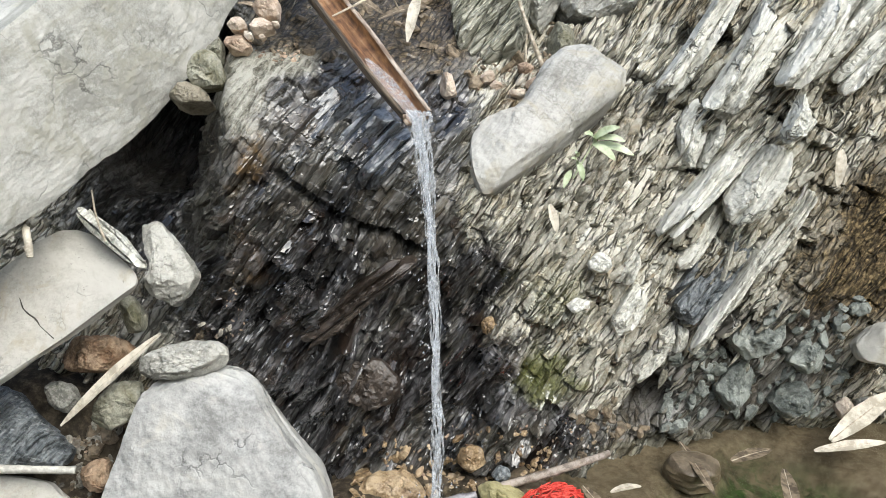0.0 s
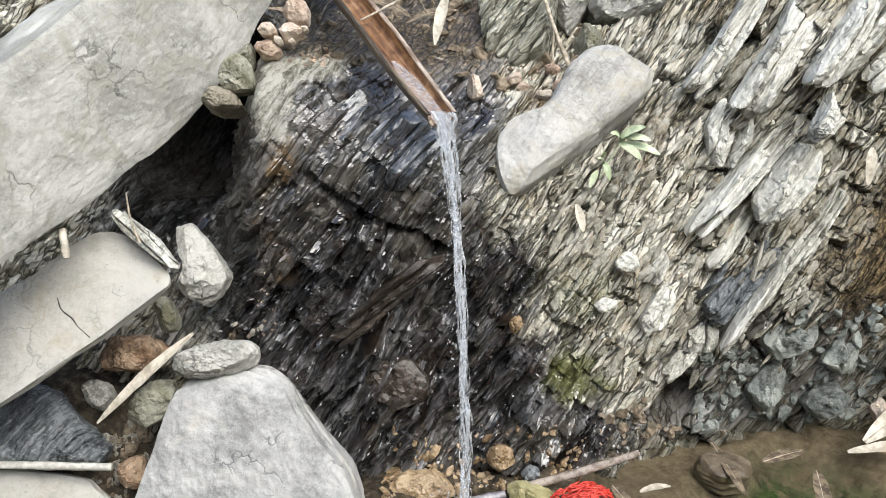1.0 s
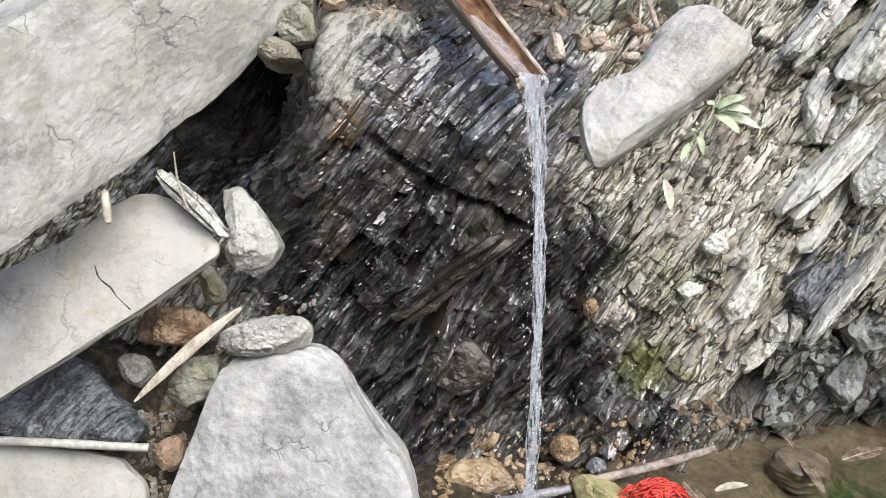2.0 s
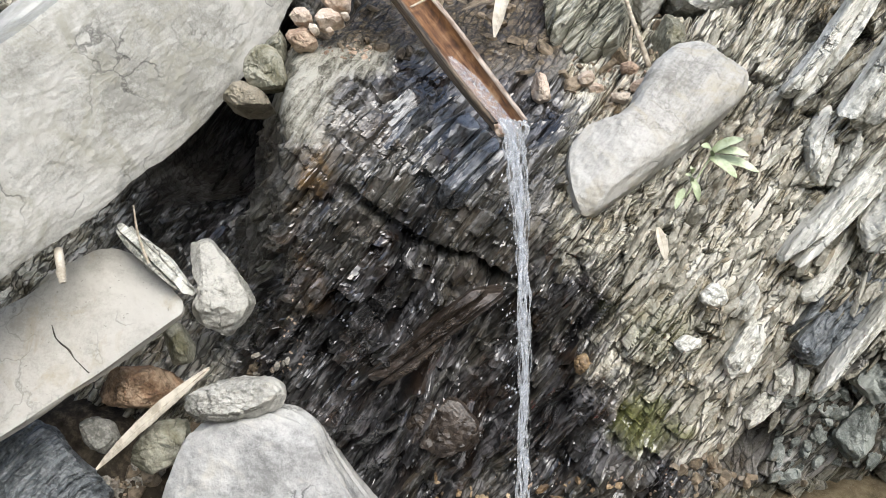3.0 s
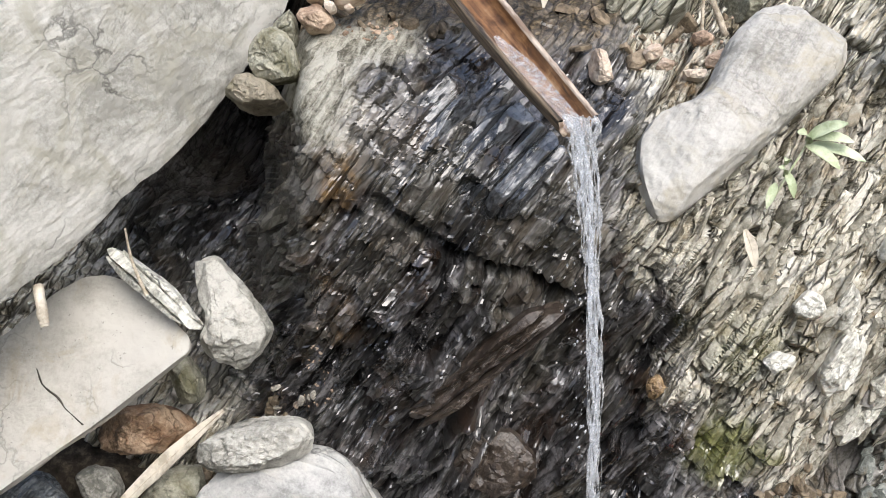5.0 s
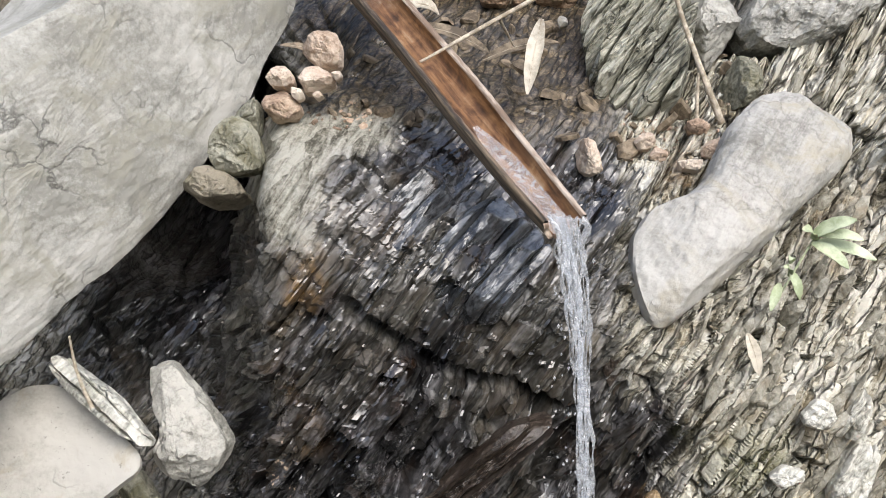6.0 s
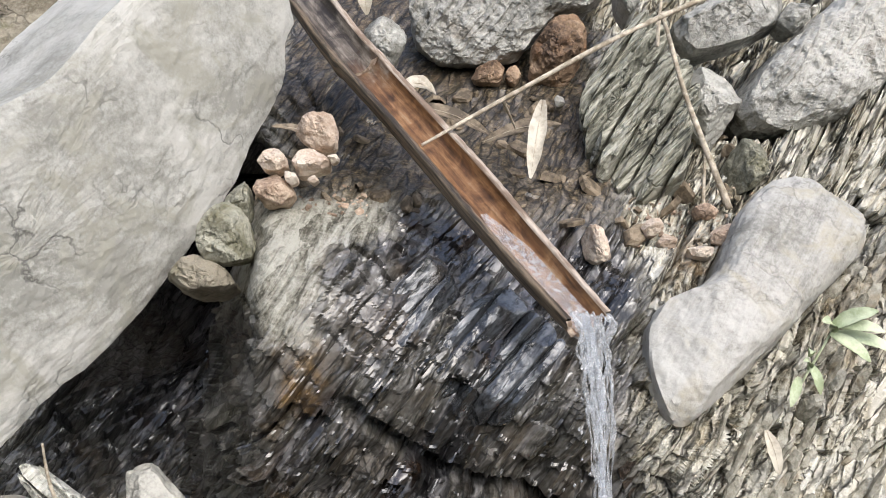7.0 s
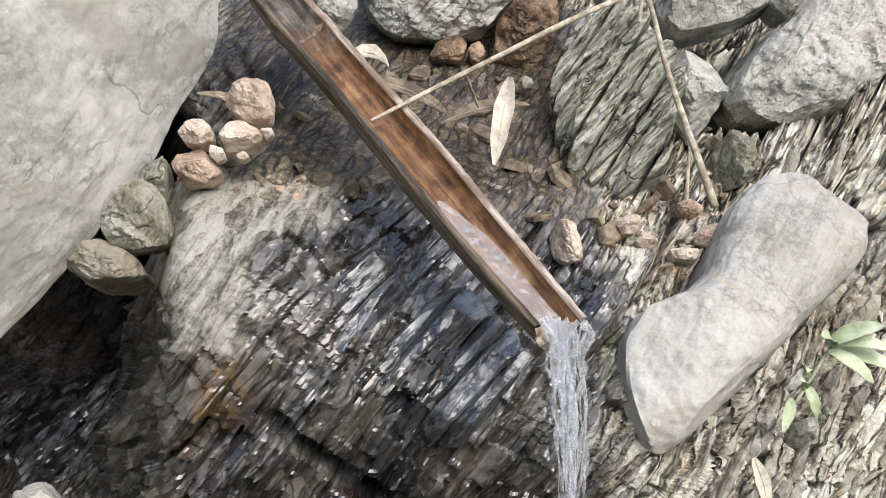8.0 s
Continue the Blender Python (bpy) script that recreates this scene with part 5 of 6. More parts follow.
stone("rubble_stone", "angular grey green rubble stone above the pool", (0.767, 2.200, 0.385), (62, 10), [(-0.071, -0.011), (-0.027, 0.037), (0.028, 0.054), (0.066, 0.020), (0.040, -0.036), (-0.036, -0.064)], 0.06, M_RUBBLE, "stone", "stones on the bank", 0.3, 30, 0.08)
stone("rubble_stone", "angular grey green rubble stone above the pool", (0.902, 2.240, 0.325), (62, 10), [(-0.061, -0.024), (-0.015, 0.038), (0.042, 0.049), (0.044, -0.004), (-0.010, -0.059)], 0.06, M_RUBBLE, "stone", "stones on the bank", 0.3, 30, 0.08)
stone("rubble_stone", "angular grey green rubble stone above the pool", (0.729, 2.200, 0.246), (66, 10), [(-0.054, -0.006), (-0.009, 0.056), (0.045, 0.041), (0.034, -0.024), (-0.016, -0.067)], 0.06, M_RUBBLE, "stone", "stones on the bank", 0.3, 30, 0.08)
stone("rubble_stone", "angular grey green rubble stone above the pool", (0.871, 2.220, 0.204), (66, 10), [(-0.056, -0.007), (-0.011, 0.049), (0.044, 0.033), (0.040, -0.026), (-0.017, -0.049)], 0.06, M_RUBBLE, "stone", "stones on the bank", 0.3, 30, 0.08)
stone("bank_stone", "pale stone on the pool's far bank", (1.047, 2.200, 0.371), (60, 0), [(-0.068, -0.002), (-0.033, 0.037), (0.037, 0.058), (0.086, 0.009), (0.034, -0.056), (-0.054, -0.046)], 0.08, M_PALE, "stone", "stones on the bank", 0.35, 36, 0.5)
stone("bank_pebble", "small tan stone on the pool's far bank", (0.999, 2.250, 0.171), (55, 0), [(-0.025, 0.006), (0.005, 0.027), (0.024, 0.001), (-0.004, -0.033)], 0.04, M_TAN, "pebble", "stones on the bank", 0.4, 22, 0.5)
stone("bank_pebble", "small grey stone on the pool's far bank", (1.041, 2.250, 0.182), (55, 0), [(-0.019, 0.011), (0.014, 0.019), (0.019, -0.010), (-0.014, -0.019)], 0.04, M_STONE, "pebble", "stones on the bank", 0.4, 22, 0.5)


# ---- split bamboo channel ----
def channel(start, end, radius, wall, n=40, sides=18):
    """An open half pipe of split bamboo from start to end; parts: shell, lining, two rims."""
    axis = (Vector(end) - Vector(start))
    length = axis.length
    d = axis.normalized()
    side = d.cross(Vector((0, 0, 1))).normalized()
    up = side.cross(d)
    root = new("bamboo_channel")
    frame_m = Matrix((side, up, -d)).transposed()
    root.matrix_world = Matrix.Translation(start) @ frame_m.to_4x4()
    to_local = frame_m.inverted()
    tagged(root, "split bamboo channel, rusty and wet inside, carrying the spring water", "water channel")

    def ring(i, r, lift=0.0):
        f = i / (n - 1)
        sag = -0.004 * math.sin(f * math.pi)
        bend = 0.006 * noise.noise(Vector((f * 4, 0.3, 1.7)))
        rr = r * (1 - 0.22 * max(0.0, f - 0.72) / 0.28) * (1 + 0.05 * noise.noise(Vector((f * 5, 2.0, 0))) + (0.07 * math.exp(-((f - 0.30) / 0.012) ** 2)))
        row = []
        for s in range(sides + 1):
            a = math.pi * (1.0 + s / sides)
            torn = 0.012 * noise.noise(Vector((s * 0.7, 5.0, 0))) * (1 if i == n - 1 else 0)
            p = d * (f * length + torn) + side * (math.cos(a) * rr + bend) + up * (math.sin(a) * rr * 0.95 + sag + lift)
            row.append(p)
        return row

    def strip(rows):
        verts = [to_local @ p for row in rows for p in row]
        w = len(rows[0])
        return verts, [(i * w + s, i * w + s + 1, (i + 1) * w + s + 1, (i + 1) * w + s) for i in range(len(rows) - 1) for s in range(w - 1)]

    outer = [ring(i, radius) for i in range(n)]
    inner = [ring(i, radius - wall) for i in range(n)]
    v, f = strip(outer)
    part("shell", mesh_of("shell", v, f, M_CHUTE_OUT), root)
    v, f = strip(inner)
    part("lining", mesh_of("lining", v, [q[::-1] for q in f], M_CHUTE_IN), root, "rust-stained wet inside of the bamboo")
    for k in (0, sides):
        rows = [[outer[i][k], outer[i][k] + up * (0.003 + 0.002 * noise.noise(Vector((i * 0.8, k, 2)))), inner[i][k] + up * (0.003 + 0.002 * noise.noise(Vector((i * 0.6, k, 7)))), inner[i][k] - up * 0.004] for i in range(n)]
        v, f = strip(rows)
        part("rim", mesh_of("rim", v, f, M_CHUTE_OUT if k else M_RIM), root, "split edge of the bamboo")
    rows = [outer[-1], inner[-1]]
    v, f = strip(rows)
    part("mouth", mesh_of("mouth", v, f, M_RIM), root)
    # the node's broken membrane
    mid_i = int(n * 0.30)
    c = sum((Vector(p) for p in inner[mid_i]), Vector()) / (sides + 1)
    rows = [inner[mid_i], [Vector(p).lerp(c, 0.35) for p in inner[mid_i]]]
    v, f = strip(rows)
    part("node_membrane", mesh_of("node_membrane", v, f, M_RIM), root)
    # film of running water
    rows = []
    for i in range(int(n * 0.73), n):
        fr = i / (n - 1)
        ctr = [p for p in ring(i, radius - wall - 0.001)][4:sides - 3]
        level = max(p.dot(up) for p in (ctr[0], ctr[-1])) * 0.6 + min(p.dot(up) for p in ctr) * 0.4
        rows.append([p + up * (level - p.dot(up) + 0.0004 * noise.noise(Vector((p.x * 60, p.y * 60, 0)))) if p.dot(up) < level else p + up * 0.001 for p in ctr])
        core = sum(rows[-1], Vector()) / len(ctr)
        spread = min(1.0, 0.1 + (fr - 0.72) / 0.12)
        rows[-1] = [core.lerp(p, spread) for p in rows[-1]]
    v, f = strip(rows)
    film = new("water_film", mesh_of("water_film", [frame_m @ p + Vector(start) for p in v], f, M_FILM))
    film.visible_shadow = False
    tagged(film, "thin film of clear water running in the channel", "water")
    return root


M_FILM = water_mat("channel_water", 0.88, 0.06, (0.95, 0.95, 0.93), 110)
channel((-0.392, 2.475, 1.262), (0.004, 1.845, 0.966), 0.036, 0.008, 90)


# ---- falling water ----
def fall():
    root = new("falling_water")
    tagged(root, "thin stream of spring water falling from the bamboo channel", "water stream")
    for k in range(22):
        r = random.Random(40 + k)
        pts, rad = [], []
        ox, oy, phase, spin = r.uniform(-0.021, 0.021), r.uniform(-0.008, 0.008), r.uniform(0, 6.28), r.uniform(14, 26)
        for i in range(91):
            f = i / 90
            squeeze = 0.26 + 0.74 * math.exp(-6 * f)
            twist = 0.0055 * math.sin(phase + spin * f) * (0.4 + f)
            x = 0.0 + 0.046 * (1 - (1 - f) ** 2.2) + ox * squeeze * (1 + 0.9 * noise.noise(Vector((f * 16, k, 0)))) + twist
            y = 1.842 - 0.012 * f + oy * squeeze + 0.004 * noise.noise(Vector((f * 11, k, 5)))
            pts.append((x, y, 0.972 - 0.852 * f ** 1.25))
            rad.append(0.0010 * math.exp(-6 * f) + 0.0003 + 0.0034 * max(0.0, noise.noise(Vector((f * (9 + 22 * f), k * 2.2, 9))) + 0.10))
        v, f = tube(pts, rad, 7, 300, 0.45, k)
        part("strand", mesh_of("strand", v, f, M_FALL), root).visible_shadow = False
    verts, faces = [], []
    r = random.Random(8)
    for _ in range(480):
        u = r.random()
        if u < 0.3:
            f = r.random()
            c = Vector((0.046 * f + r.gauss(0, 0.010), 1.835 + r.gauss(0, 0.01), 0.95 - 0.82 * f))
        else:
            a, q = r.uniform(0, 6.28), abs(r.gauss(0, 0.05))
            c = Vector((0.046 + math.cos(a) * q, 1.83 + math.sin(a) * q, 0.125 + abs(r.gauss(0, 0.02))))
        s = r.uniform(0.0006, 0.0024)
        b = len(verts)
        verts += [c + Vector(o) * s for o in ((1, 0, 0), (-1, 0, 0), (0, 1, 0), (0, -1, 0), (0, 0, 1.6), (0, 0, -1.6))]
        faces += [tuple(b + i for i in t) for t in ((0, 2, 4), (2, 1, 4), (1, 3, 4), (3, 0, 4), (2, 0, 5), (1, 2, 5), (3, 1, 5), (0, 3, 5))]
    drops = new("water_drops", mesh_of("water_drops", verts, faces, M_FALL))
    drops.visible_shadow = False
    tagged(drops, "spray of small water drops round the fall", "water drops", kind="stuff")


fall()


# ---- twigs, sticks, leaves ----
def stick(name, label, material, points, radii, category="twig", group="dry twigs", nodes=0, seed=1, parent=None):
    v, f = tube(points, radii, 8, 40, 0.25, seed)
    ob = new(name, mesh_of(name, v, f, material))
    if parent:
        ob.parent = parent
        return ob
    return tagged(ob, label, category, group)


def leaf(name, label, material, base_at, tip, width, lift=0.01, group="dry leaves", curl=0.3, up=(0, -0.5, 0.86), parent=None):
    """A blade with midrib fold, thickness and a curled tip."""
    a, b = Vector(base_at), Vector(tip)
    d = b - a
    side = d.cross(Vector(up)).normalized()
    nrm = side.cross(d).normalized()
    n, verts, faces = 14, [], []
    for layer in (0.0, -0.0008):
        for i in range(n):
            f = i / (n - 1)
            w = width * 0.5 * (math.sin(math.pi * min(1, f * 0.93 + 0.05)) ** 0.7) * (1 + 0.12 * noise.noise(Vector((f * 6, a.x * 40, 1))))
            c = a + d * f + nrm * (lift * math.sin(f * math.pi) + layer)
            for s in (-1, -0.5, 0, 0.5, 1):
                verts.append(c + side * s * w + nrm * (abs(s) ** 1.5 * curl * w + 0.0015 * noise.noise(Vector((f * 9, s * 2, a.y * 30)))))
    m = n * 5
    for layer in (0, 1):
        for i in range(n - 1):
            for s in range(4):
                q = (layer * m + i * 5 + s, layer * m + i * 5 + s + 1, layer * m + (i + 1) * 5 + s + 1, layer * m + (i + 1) * 5 + s)
                faces.append(q if layer == 0 else q[::-1])
    ob = new(name, mesh_of(name, verts, faces, material))
    if parent:
        ob.parent = parent
        return ob
    v, f = tube([a + nrm * 0.0006, a.lerp(b, 0.5) + nrm * (lift + 0.0006), a.lerp(b, 0.95) + nrm * (0.16 * lift + 0.0004)], (width * 0.035, width * 0.028, width * 0.01), 6, 12)
    part("midrib", mesh_of("midrib", v, f, M_TWIG), ob)
    return tagged(ob, label, "leaf", group)


long_twig = stick("long_twig", "long pale bare twig lying across the bamboo channel", M_TWIG, [(-0.183, 2.118, 1.086), (-0.08, 2.174, 1.133), (0.056, 2.24, 1.195), (0.186, 2.3, 1.244), (0.277, 2.33, 1.266), (0.40, 2.37, 1.30)], (0.0022, 0.0035, 0.0036, 0.0042), seed=2)
stick("side_shoot", "", M_TWIG, [(-0.079, 2.178, 1.131), (-0.07, 2.2, 1.11), (-0.06, 2.215, 1.087)], (0.0025, 0.0015), seed=3, parent=long_twig)
stick("leaning_twig", "dry jointed twig leaning on the slate outcrop", M_TWIG, [(0.152, 2.35, 1.225), (0.157, 2.335, 1.205), (0.178, 2.285, 1.125), (0.208, 2.245, 1.046), (0.24, 2.225, 0.972)], (0.003, 0.0035, 0.004, 0.006), seed=4)
stick("short_twig", "short dry twig standing beside the leaning twig", M_TWIG, [(0.206, 2.25, 1.056), (0.204, 2.235, 1.01), (0.204, 2.225, 0.972)], (0.002, 0.003), seed=5)
stick("upright_twig", "thin dry twig among the boulders", M_TWIG, [(0.152, 2.36, 1.268), (0.148, 2.345, 1.22), (0.145, 2.33, 1.18)], (0.002, 0.003), seed=6)
leaf("bamboo_sheath", "pale cream dry bamboo sheath on wet ground", M_LEAF, (-0.020, 2.262, 1.116), (-0.040, 2.182, 1.026), 0.024)
leaf("dry_leaf", "grey brown curled dry leaf", M_LEAFBROWN, (-0.104, 2.235, 1.062), (0.004, 2.245, 1.086), 0.022)
leaf("oval_leaf", "pale oval dry leaf beside the channel", M_LEAF, (-0.214, 2.252, 1.138), (-0.168, 2.27, 1.122), 0.03)
leaf("bark_strip", "flat brown strip of bark beside the channel", M_LEAFBROWN, (-0.20, 2.24, 1.112), (-0.094, 2.24, 1.072), 0.024)
leaf("bamboo_sheath", "pale strip of dry bamboo between the stones", M_LEAF, (-0.288, 2.44, 1.30), (-0.272, 2.40, 1.215), 0.03)
leaf("dry_leaf", "long cream dry leaf leaning among the bank stones", M_LEAF, (-0.50, 1.862, 0.508), (-0.692, 1.79, 0.336), 0.026, 0.006)
leaf("dry_leaf", "brown dry leaf by the pebble pile", M_LEAFBROWN, (-0.31, 2.16, 1.075), (-0.375, 2.14, 1.105), 0.014)
stick("grass_stalk", "pale dry stalk standing in the hollow", M_TWIG, [(-0.585, 1.855, 0.70), (-0.60, 1.86, 0.75), (-0.605, 1.865, 0.80)], (0.003, 0.0015), "stalk", seed=8)
stick("root_nub", "pale broken root end under the slab boulder", M_LEAF, [(-0.705, 1.79, 0.75), (-0.693, 1.765, 0.725), (-0.688, 1.755, 0.708)], (0.007, 0.008, 0.006), "root", "", seed=9)
stick("grey_stick", "weathered grey stick lying at the pool's edge", M_STICK, [(0.15, 1.925, 0.128), (0.28, 1.94, 0.165), (0.408, 1.962, 0.206)], (0.009, 0.010, 0.007), "stick", "sticks", seed=10)
stick("bamboo_strip", "wet grey bamboo strip under the splash", M_STRIP, [(-0.15, 1.795, 0.105), (-0.01, 1.85, 0.122), (0.126, 1.895, 0.135)], (0.010, 0.011, 0.009), "stick", "sticks", seed=11)
leaf("wood_piece", "flat orange brown piece of driftwood beside the pale block", M_WOOD, (-0.44, 1.655, 0.06), (-0.225, 1.765, 0.085), 0.026, 0.006, "driftwood", 0.15, (0, -0.3, 0.95))
stick("white_cane", "pale straight cane lying over the bank stones", M_CANE, [(-1.087, 1.81, 0.208), (-0.885, 1.81, 0.216), (-0.683, 1.81, 0.221)], (0.009, 0.009, 0.008), "cane", "sticks", seed=13)
leaf("sunken_leaf", "narrow brown leaf in the shallow pool", M_LEAFBROWN, (0.595, 2.15, 0.122), (0.636, 1.95, 0.118), 0.026, 0.004, "pool leaves", 0.15, (0, 0, 1))
leaf("sunken_leaf", "curled brown leaf at the edge of green algae", M_LEAFBROWN, (0.808, 2.05, 0.122), (0.785, 1.86, 0.118), 0.034, 0.006, "pool leaves", 0.3, (0, 0, 1))
leaf("sunken_leaf", "narrow brown leaf in the shallow pool", M_LEAFBROWN, (0.356, 1.96, 0.122), (0.405, 1.835, 0.12), 0.03, 0.004, "pool leaves", 0.15, (0, 0, 1))
leaf("pale_scrap", "pale scrap of leaf on a sunken stone", M_LEAF, (0.408, 1.906, 0.146), (0.475, 1.932, 0.146), 0.022, 0.004, "pool leaves", 0.2, (0, 0, 1))
leaf("sunken_leaf", "broad tan leaf lying in silt", M_LEAFBROWN, (0.70, 2.08, 0.12), (0.80, 2.13, 0.122), 0.04, 0.003, "pool leaves", 0.1, (0, 0, 1))
leaf("bank_leaf", "pale dry bamboo leaf on the far bank", M_LEAF, (0.93, 2.13, 0.15), (1.10, 2.24, 0.22), 0.05, 0.008, "dry leaves", 0.2)
leaf("bank_leaf", "pale dry bamboo leaf at the water's edge", M_LEAF, (0.89, 2.11, 0.135), (1.06, 2.14, 0.145), 0.025, 0.006, "dry leaves", 0.2)
leaf("bank_leaf", "pale dry leaf hanging on the slate planks", M_LEAF, (0.86, 2.16, 0.83), (0.85, 2.12, 0.76), 0.022, 0.006, "dry leaves", 0.2)
leaf("small_leaf", "small pale dry leaf caught on the rock face", M_LEAF, (0.255, 2.01, 0.745), (0.27, 1.985, 0.695), 0.018, 0.005, "dry leaves", 0.2)
stick("pale_stick", "short thick pale stick among the bank stones", M_CANE, [(-0.81, 1.70, -0.045), (-0.76, 1.74, -0.04), (-0.71, 1.78, -0.035)], (0.012, 0.013, 0.010), "stick", "sticks", seed=14)


# ---- small green plant on the face ----
def plant():
    root = new("green_seedling")
    root.matrix_world = Matrix.Translation((0.345, 2.075, 0.85))
    tagged(root, "small pale green leafy seedling growing from the rock face", "plant")
    inv = Vector((0.345, 2.075, 0.85))

    def rel(p):
        return Vector(p) - inv

    for a, b, w in (((0.335, 2.055, 0.865), (0.383, 2.03, 0.9), 0.028), ((0.34, 2.055, 0.86), (0.415, 2.03, 0.844), 0.024), ((0.335, 2.05, 0.86), (0.378, 2.02, 0.836), 0.024),
                    ((0.34, 2.055, 0.862), (0.316, 2.03, 0.886), 0.024), ((0.345, 2.05, 0.87), (0.395, 2.03, 0.872), 0.022), ((0.305, 2.03, 0.838), (0.299, 2.01, 0.852), 0.012),
                    ((0.305, 2.03, 0.83), (0.318, 2.01, 0.795), 0.016), ((0.295, 2.03, 0.81), (0.279, 2.0, 0.783), 0.016), ((0.305, 2.03, 0.82), (0.292, 2.01, 0.842), 0.014)):
        leaf("leaf", "", M_GREEN, rel(a), rel(b), w * 0.82, 0.006, parent=root)
    stick("stem", "", M_GREEN, [rel((0.30, 2.04, 0.79)), rel((0.32, 2.045, 0.83)), rel((0.34, 2.055, 0.865))], (0.002, 0.0015), parent=root)


plant()


# ---- red net ----
M_CORD = simple_mat("orange_cord", (0.35, 0.12, 0.05), (0.55, 0.25, 0.12), 0.6, freq=80)


def red_net():
    r = random.Random(5)
    verts, faces = [], []
    spine = [Vector(p) for p in ((0.235, 1.892, 0.128), (0.275, 1.905, 0.145), (0.32, 1.865, 0.145), (0.365, 1.80, 0.135), (0.425, 1.752, 0.12))]
    wide = (0.025, 0.042, 0.045, 0.032, 0.02)
    for k in range(95):
        t = r.uniform(0, 3.6)
        pts = []
        ang = r.uniform(0, 6.28)
        for i in range(7):
            u = min(3.99, max(0, t + i * r.uniform(0.03, 0.13)))
            j = int(u)
            c = spine[j].lerp(spine[min(j + 1, 4)], u - j)
            w = wide[j] + (wide[min(j + 1, 4)] - wide[j]) * (u - j)
            ang += r.uniform(-0.9, 1.1)
            q = w * r.uniform(0.6, 1.0)
            pts.append(c + Vector((math.cos(ang) * q, math.cos(ang) * q * 0.5, math.sin(ang) * q * 0.55)))
        v, f = tube(pts, (0.0016, 0.0016), 5, 18)
        b = len(verts)
        verts += v
        faces += [tuple(b + i for i in q) for q in f]
    net = new("red_net", mesh_of("red_net", verts, faces, M_RED))
    tagged(net, "crumpled bright red plastic net lying in the pool", "net bag")
    for k, pts in enumerate(([(0.36, 1.78, 0.13), (0.40, 1.735, 0.128), (0.45, 1.745, 0.128)], [(0.36, 1.79, 0.13), (0.36, 1.72, 0.126), (0.385, 1.66, 0.124)])):
        v, f = tube(pts, (0.0022, 0.0018), 6, 20, 0.3, k)
        part("cord", mesh_of("cord", v, f, M_CORD), net, "frayed orange cord end")


red_net()


# ---- loose chips, gravel and litter ----
bpy.context.view_layer.update()
GRAPH = bpy.context.evaluated_depsgraph_get()


def chip_mesh(name, material, r, length, width, thick):
    """A small broken plate with an uneven outline and bevelled top."""
    n = r.randint(6, 8)
    rim = [(length * 0.5 * math.cos(a) * r.uniform(0.75, 1.1), width * 0.5 * math.sin(a) * r.uniform(0.75, 1.1)) for a in [6.283 * (i + r.uniform(-0.3, 0.3)) / n for i in range(n)]]
    verts = [(x, y, -thick) for x, y in rim] + [(x, y, thick * r.uniform(0.1, 0.5)) for x, y in rim] + [(x * 0.78, y * 0.78, thick * r.uniform(0.6, 1.0)) for x, y in rim]
    faces = [tuple(range(2 * n, 3 * n))]
    for i in range(n):
        j = (i + 1) % n
        faces += [(i, j, n + j, n + i), (n + i, n + j, 2 * n + j, 2 * n + i)]
    return mesh_of(name, verts, faces, material, False)


def drop(eye, target):
    """The place and normal where a line first meets the place."""
    way = (Vector(target) - Vector(eye)).normalized()
    hit, place, normal, _, ob, _ = scene.ray_cast(GRAPH, Vector(eye), way)
    return (place, normal, ob.name) if hit else (None, None, "")


M_FLAKE = rock_mat("slate_flake", (0.13, 0.12, 0.09), (0.31, 0.295, 0.24), (0.50, 0.485, 0.42), 0.9, 0.2, (0.27, 0.21, 0.13), 0.6, bump=0.6, cracks=0)
M_CHIP = rock_mat("gravel_chip", (0.07, 0.065, 0.055), (0.20, 0.185, 0.155), (0.40, 0.375, 0.32), 0.85, 0, (0.16, 0.10, 0.06), 0.6, bump=0.5, cracks=0)
rf = random.Random(77)
flake_shapes = [chip_mesh("flake", M_FLAKE, rf, rf.uniform(0.03, 0.095), rf.uniform(0.009, 0.022), rf.uniform(0.003, 0.007)) for _ in range(14)]
bed_dir = Vector((math.sin(LEANING), 0.1, math.cos(LEANING))).normalized()
made = 0
while made < 290:
    x, z = rf.uniform(0.12, 0.80), rf.uniform(0.25, 1.05)
    if x < np.interp(z, (0.25, 0.5, 0.75, 0.95), (0.34, 0.24, 0.18, 0.30)):
        continue
    place, normal, what = drop((x * 0.6 + 0.1, 0.3, z * 0.7 + 0.5), (x, 2.1, z))
    if what != "bedrock_cliff" or normal.y > -0.1:
        continue
    along_v = (bed_dir + 0.15 * Vector((rf.gauss(0, 1), rf.gauss(0, 1), rf.gauss(0, 1)))).normalized()
    up_v = (normal * 0.6 + Vector((rf.gauss(-0.1, 0.25), -0.7, rf.gauss(0.3, 0.25)))).normalized()
    along_v = (along_v - up_v * along_v.dot(up_v)).normalized()
    m = Matrix((along_v, up_v.cross(along_v), up_v)).transposed().to_4x4()
    ob = new("flake", rf.choice(flake_shapes))
    s = rf.choice((0.6, 0.8, 1.0, 1.0, 1.3))
    ob.matrix_world = Matrix.Translation(place + normal * 0.001) @ m @ Matrix.Scale(s, 4)
    ob.parent = bedrock
    made += 1


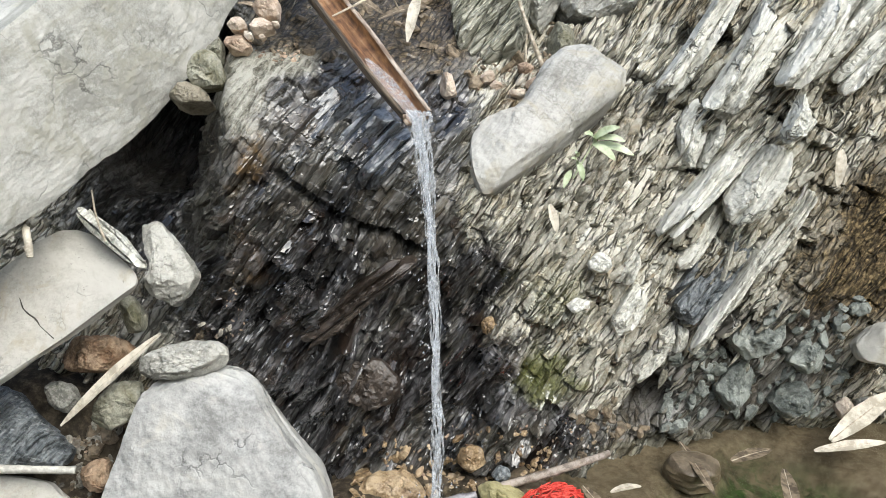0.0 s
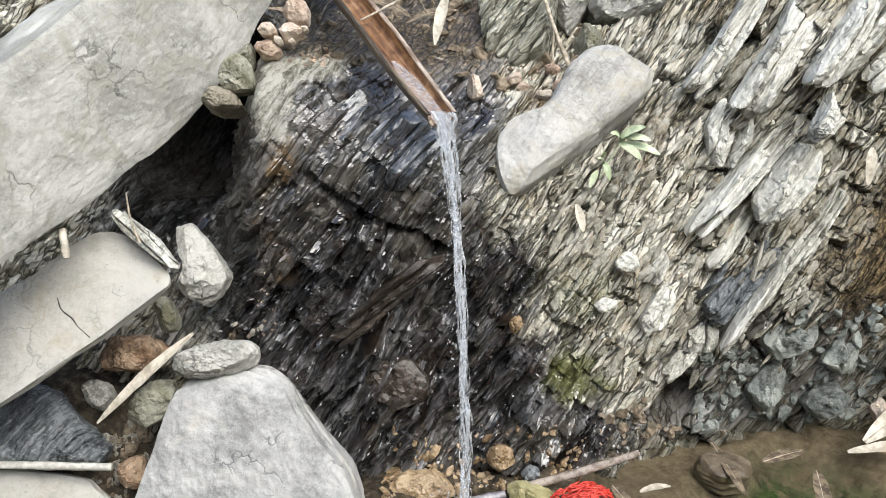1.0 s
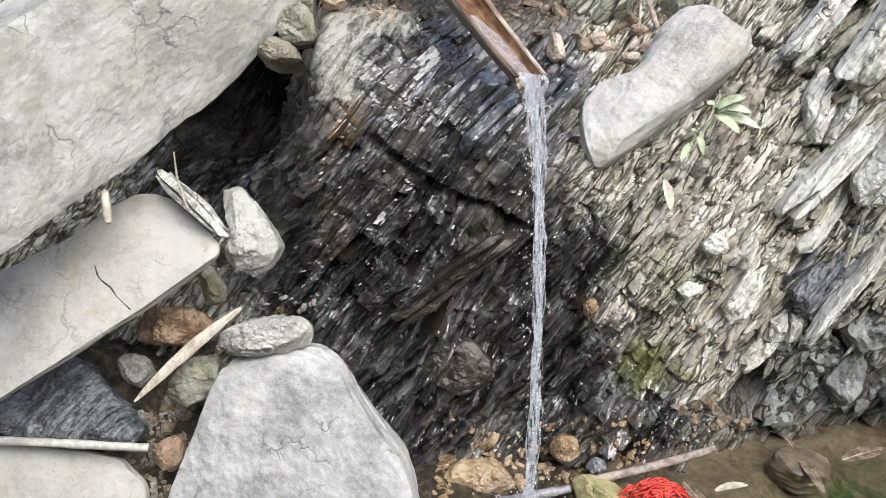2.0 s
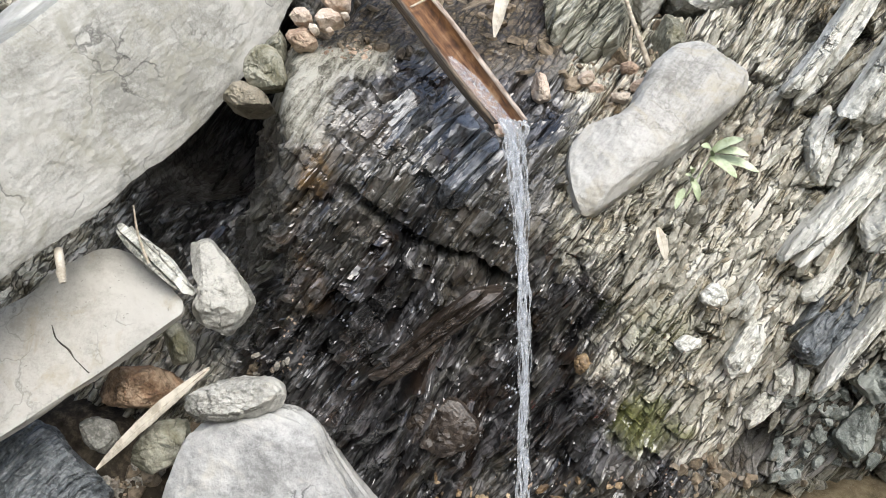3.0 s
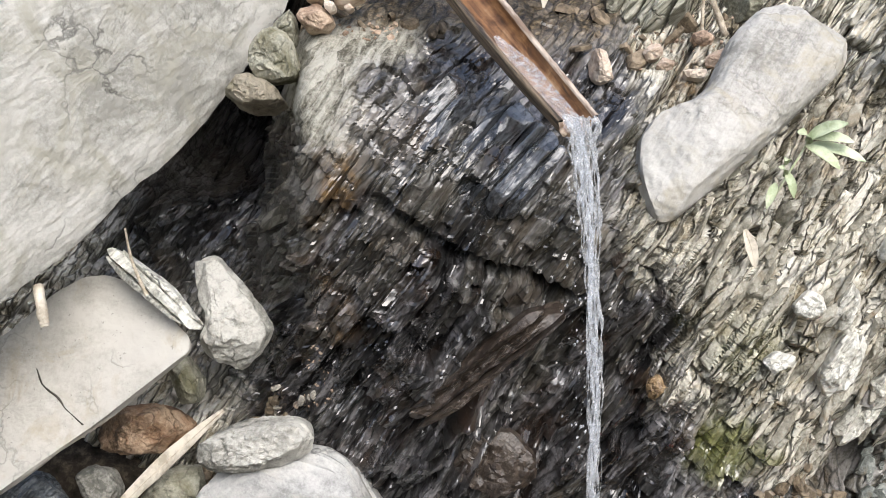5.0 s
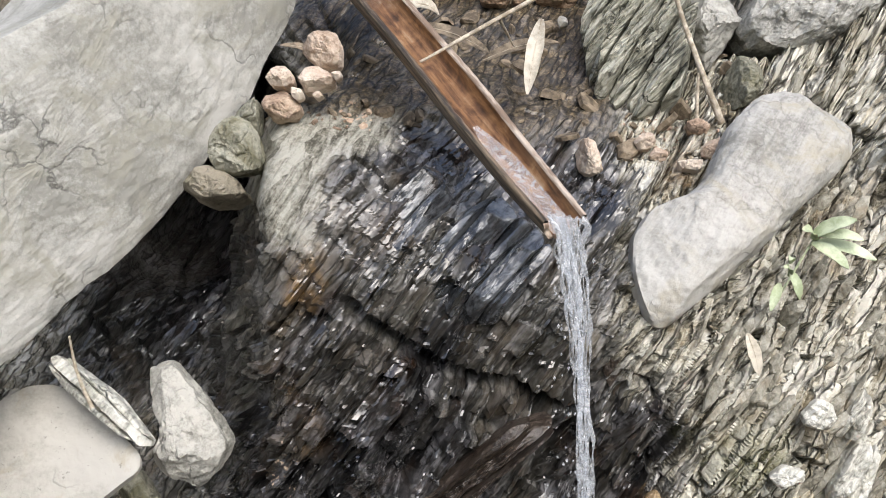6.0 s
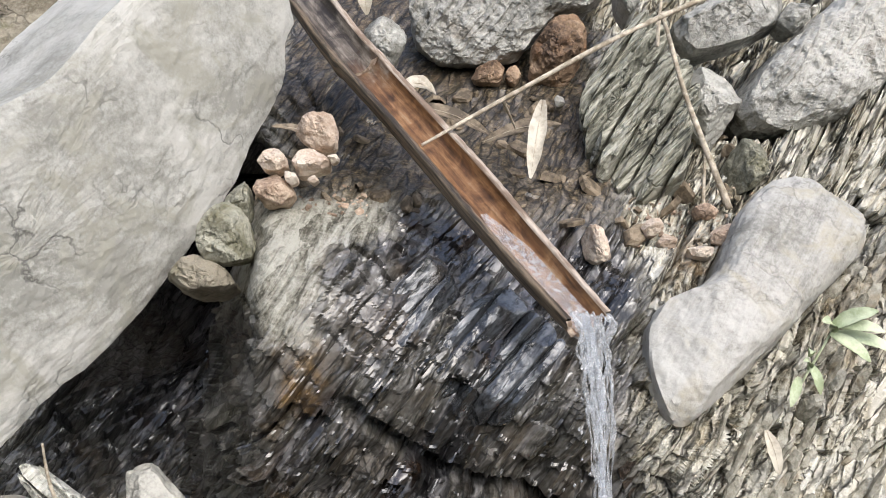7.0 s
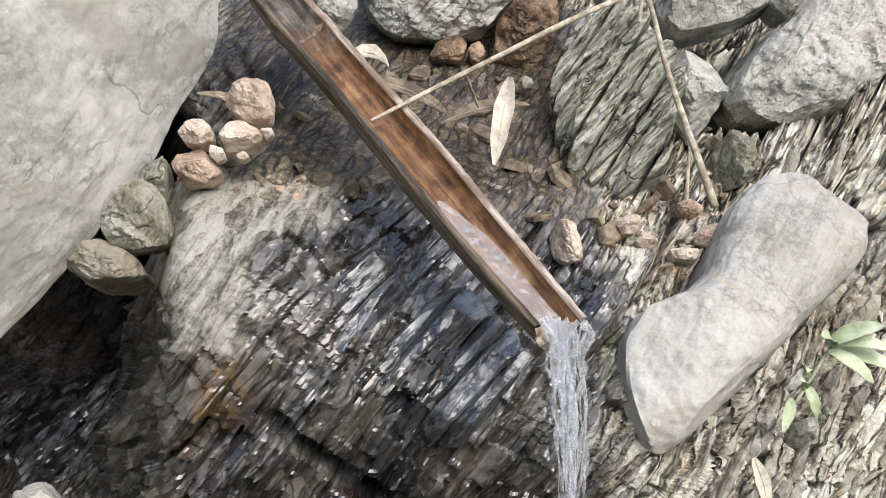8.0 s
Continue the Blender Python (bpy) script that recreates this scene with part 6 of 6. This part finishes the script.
rubble_shapes = [chip_mesh("rubble_chip", M_RUBBLE, rf, rf.uniform(0.03, 0.06), rf.uniform(0.018, 0.035), rf.uniform(0.007, 0.013)) for _ in range(10)]
made = 0
while made < 150:
    x, z = rf.uniform(0.56, 1.0), rf.uniform(0.13, 0.46)
    place, normal, what = drop((x * 0.6 + 0.1, 0.3, z * 0.7 + 0.5), (x, 2.2, z))
    if what != "bedrock_cliff" or place.z < 0.12:
        if rf.random() < 0.02:
            made += 1
        continue
    along_v = (bed_dir + 0.7 * Vector((rf.gauss(0, 1), rf.gauss(0, 1), rf.gauss(0, 1)))).normalized()
    up_v = (normal + Vector((rf.gauss(0, 0.4), -0.5, rf.gauss(0.3, 0.4)))).normalized()
    along_v = (along_v - up_v * along_v.dot(up_v)).normalized()
    ob = new("rubble_chip", rf.choice(rubble_shapes))
    ob.matrix_world = Matrix.Translation(place + normal * 0.002) @ Matrix((along_v, up_v.cross(along_v), up_v)).transposed().to_4x4() @ Matrix.Scale(rf.choice((0.4, 0.6, 0.8, 1.0)), 4)
    ob.parent = bedrock
    made += 1


def litter(name, label, count, spots, sizes, material, seed, category):
    """Many small broken pieces strewn over what lies under the given spots, as one object."""
    r = random.Random(seed)
    verts, faces = [], []
    done, tries = 0, 0
    while done < count and tries < count * 6:
        tries += 1
        x0, x1, y0, y1 = r.choice(spots)
        x, y = r.uniform(x0, x1), r.uniform(y0, y1)
        place, normal, what = drop((x, y - 0.9, 1.9), (x, y, 1.0 if y > 2.1 else 0.3))
        if not what.startswith(("bedrock", "ground")):
            continue
        if x > -0.35 and 0.26 < place.z < (1.4 if x > 0.30 else 0.88):
            continue
        s = r.uniform(*sizes) * r.choice((0.5, 0.7, 1, 1.4))
        me = chip_mesh("tmp", material, r, s, s * r.uniform(0.4, 0.85), s * r.uniform(0.08, 0.22))
        turn = Euler((r.gauss(0, 0.5), r.gauss(0, 0.5), r.uniform(0, 6.28))).to_matrix()
        fit_up = normal.to_track_quat("Z", "Y").to_matrix()
        b = len(verts)
        verts += [place + fit_up @ (turn @ v.co) + normal * s * 0.05 for v in me.vertices]
        faces += [tuple(b + i for i in q.vertices) for q in me.polygons]
        bpy.data.meshes.remove(me)
        done += 1
    ob = new(name, mesh_of(name, verts, faces, material, False))
    return tagged(ob, label, category, kind="stuff")


BANK = [(-0.95, -0.38, 1.72, 2.05), (-0.95, -0.45, 1.85, 2.1)]
BACK = [(-0.45, 0.45, 2.12, 2.55), (0.08, 0.28, 2.08, 2.3)]
FAR = [(0.85, 1.15, 2.0, 2.35), (0.5, 1.1, 2.1, 2.35)]
litter("gravel", "grey and brown gravel chips strewn over the bank", 700, BANK + BANK + BANK + FAR, (0.008, 0.024), M_CHIP, 3, "gravel")
litter("grit", "tan and rusty grit lying on ledges and among stones", 260, BANK + [(0.08, 0.30, 2.08, 2.3), (-0.40, -0.25, 2.02, 2.2), (-0.15, 0.36, 1.60, 2.0), (-0.15, 0.36, 1.60, 2.0)], (0.004, 0.011), M_TANDARK, 4, "grit")
litter("leaf_litter", "shreds of dry brown leaf and bark among the stones", 240, BANK + BANK + BACK[:1] + FAR, (0.015, 0.045), M_LEAFBROWN, 6, "litter")
litter("silt_clods", "brown silt clods and pebbles on the pool bed", 260, [(0.30, 1.05, 1.55, 2.2)], (0.008, 0.03), M_MUD, 9, "silt")
litter("wet_pebbles", "rusty wet pebbles and gravel round the splash", 150, [(-0.14, 0.30, 1.66, 1.95)], (0.010, 0.030), M_OCHRE, 12, "gravel")
litter("sunken_shreds", "dark brown leaf shreds sunk in the pool silt", 120, [(0.35, 1.05, 1.60, 2.15)], (0.012, 0.04), M_LEAFBROWN, 15, "litter")
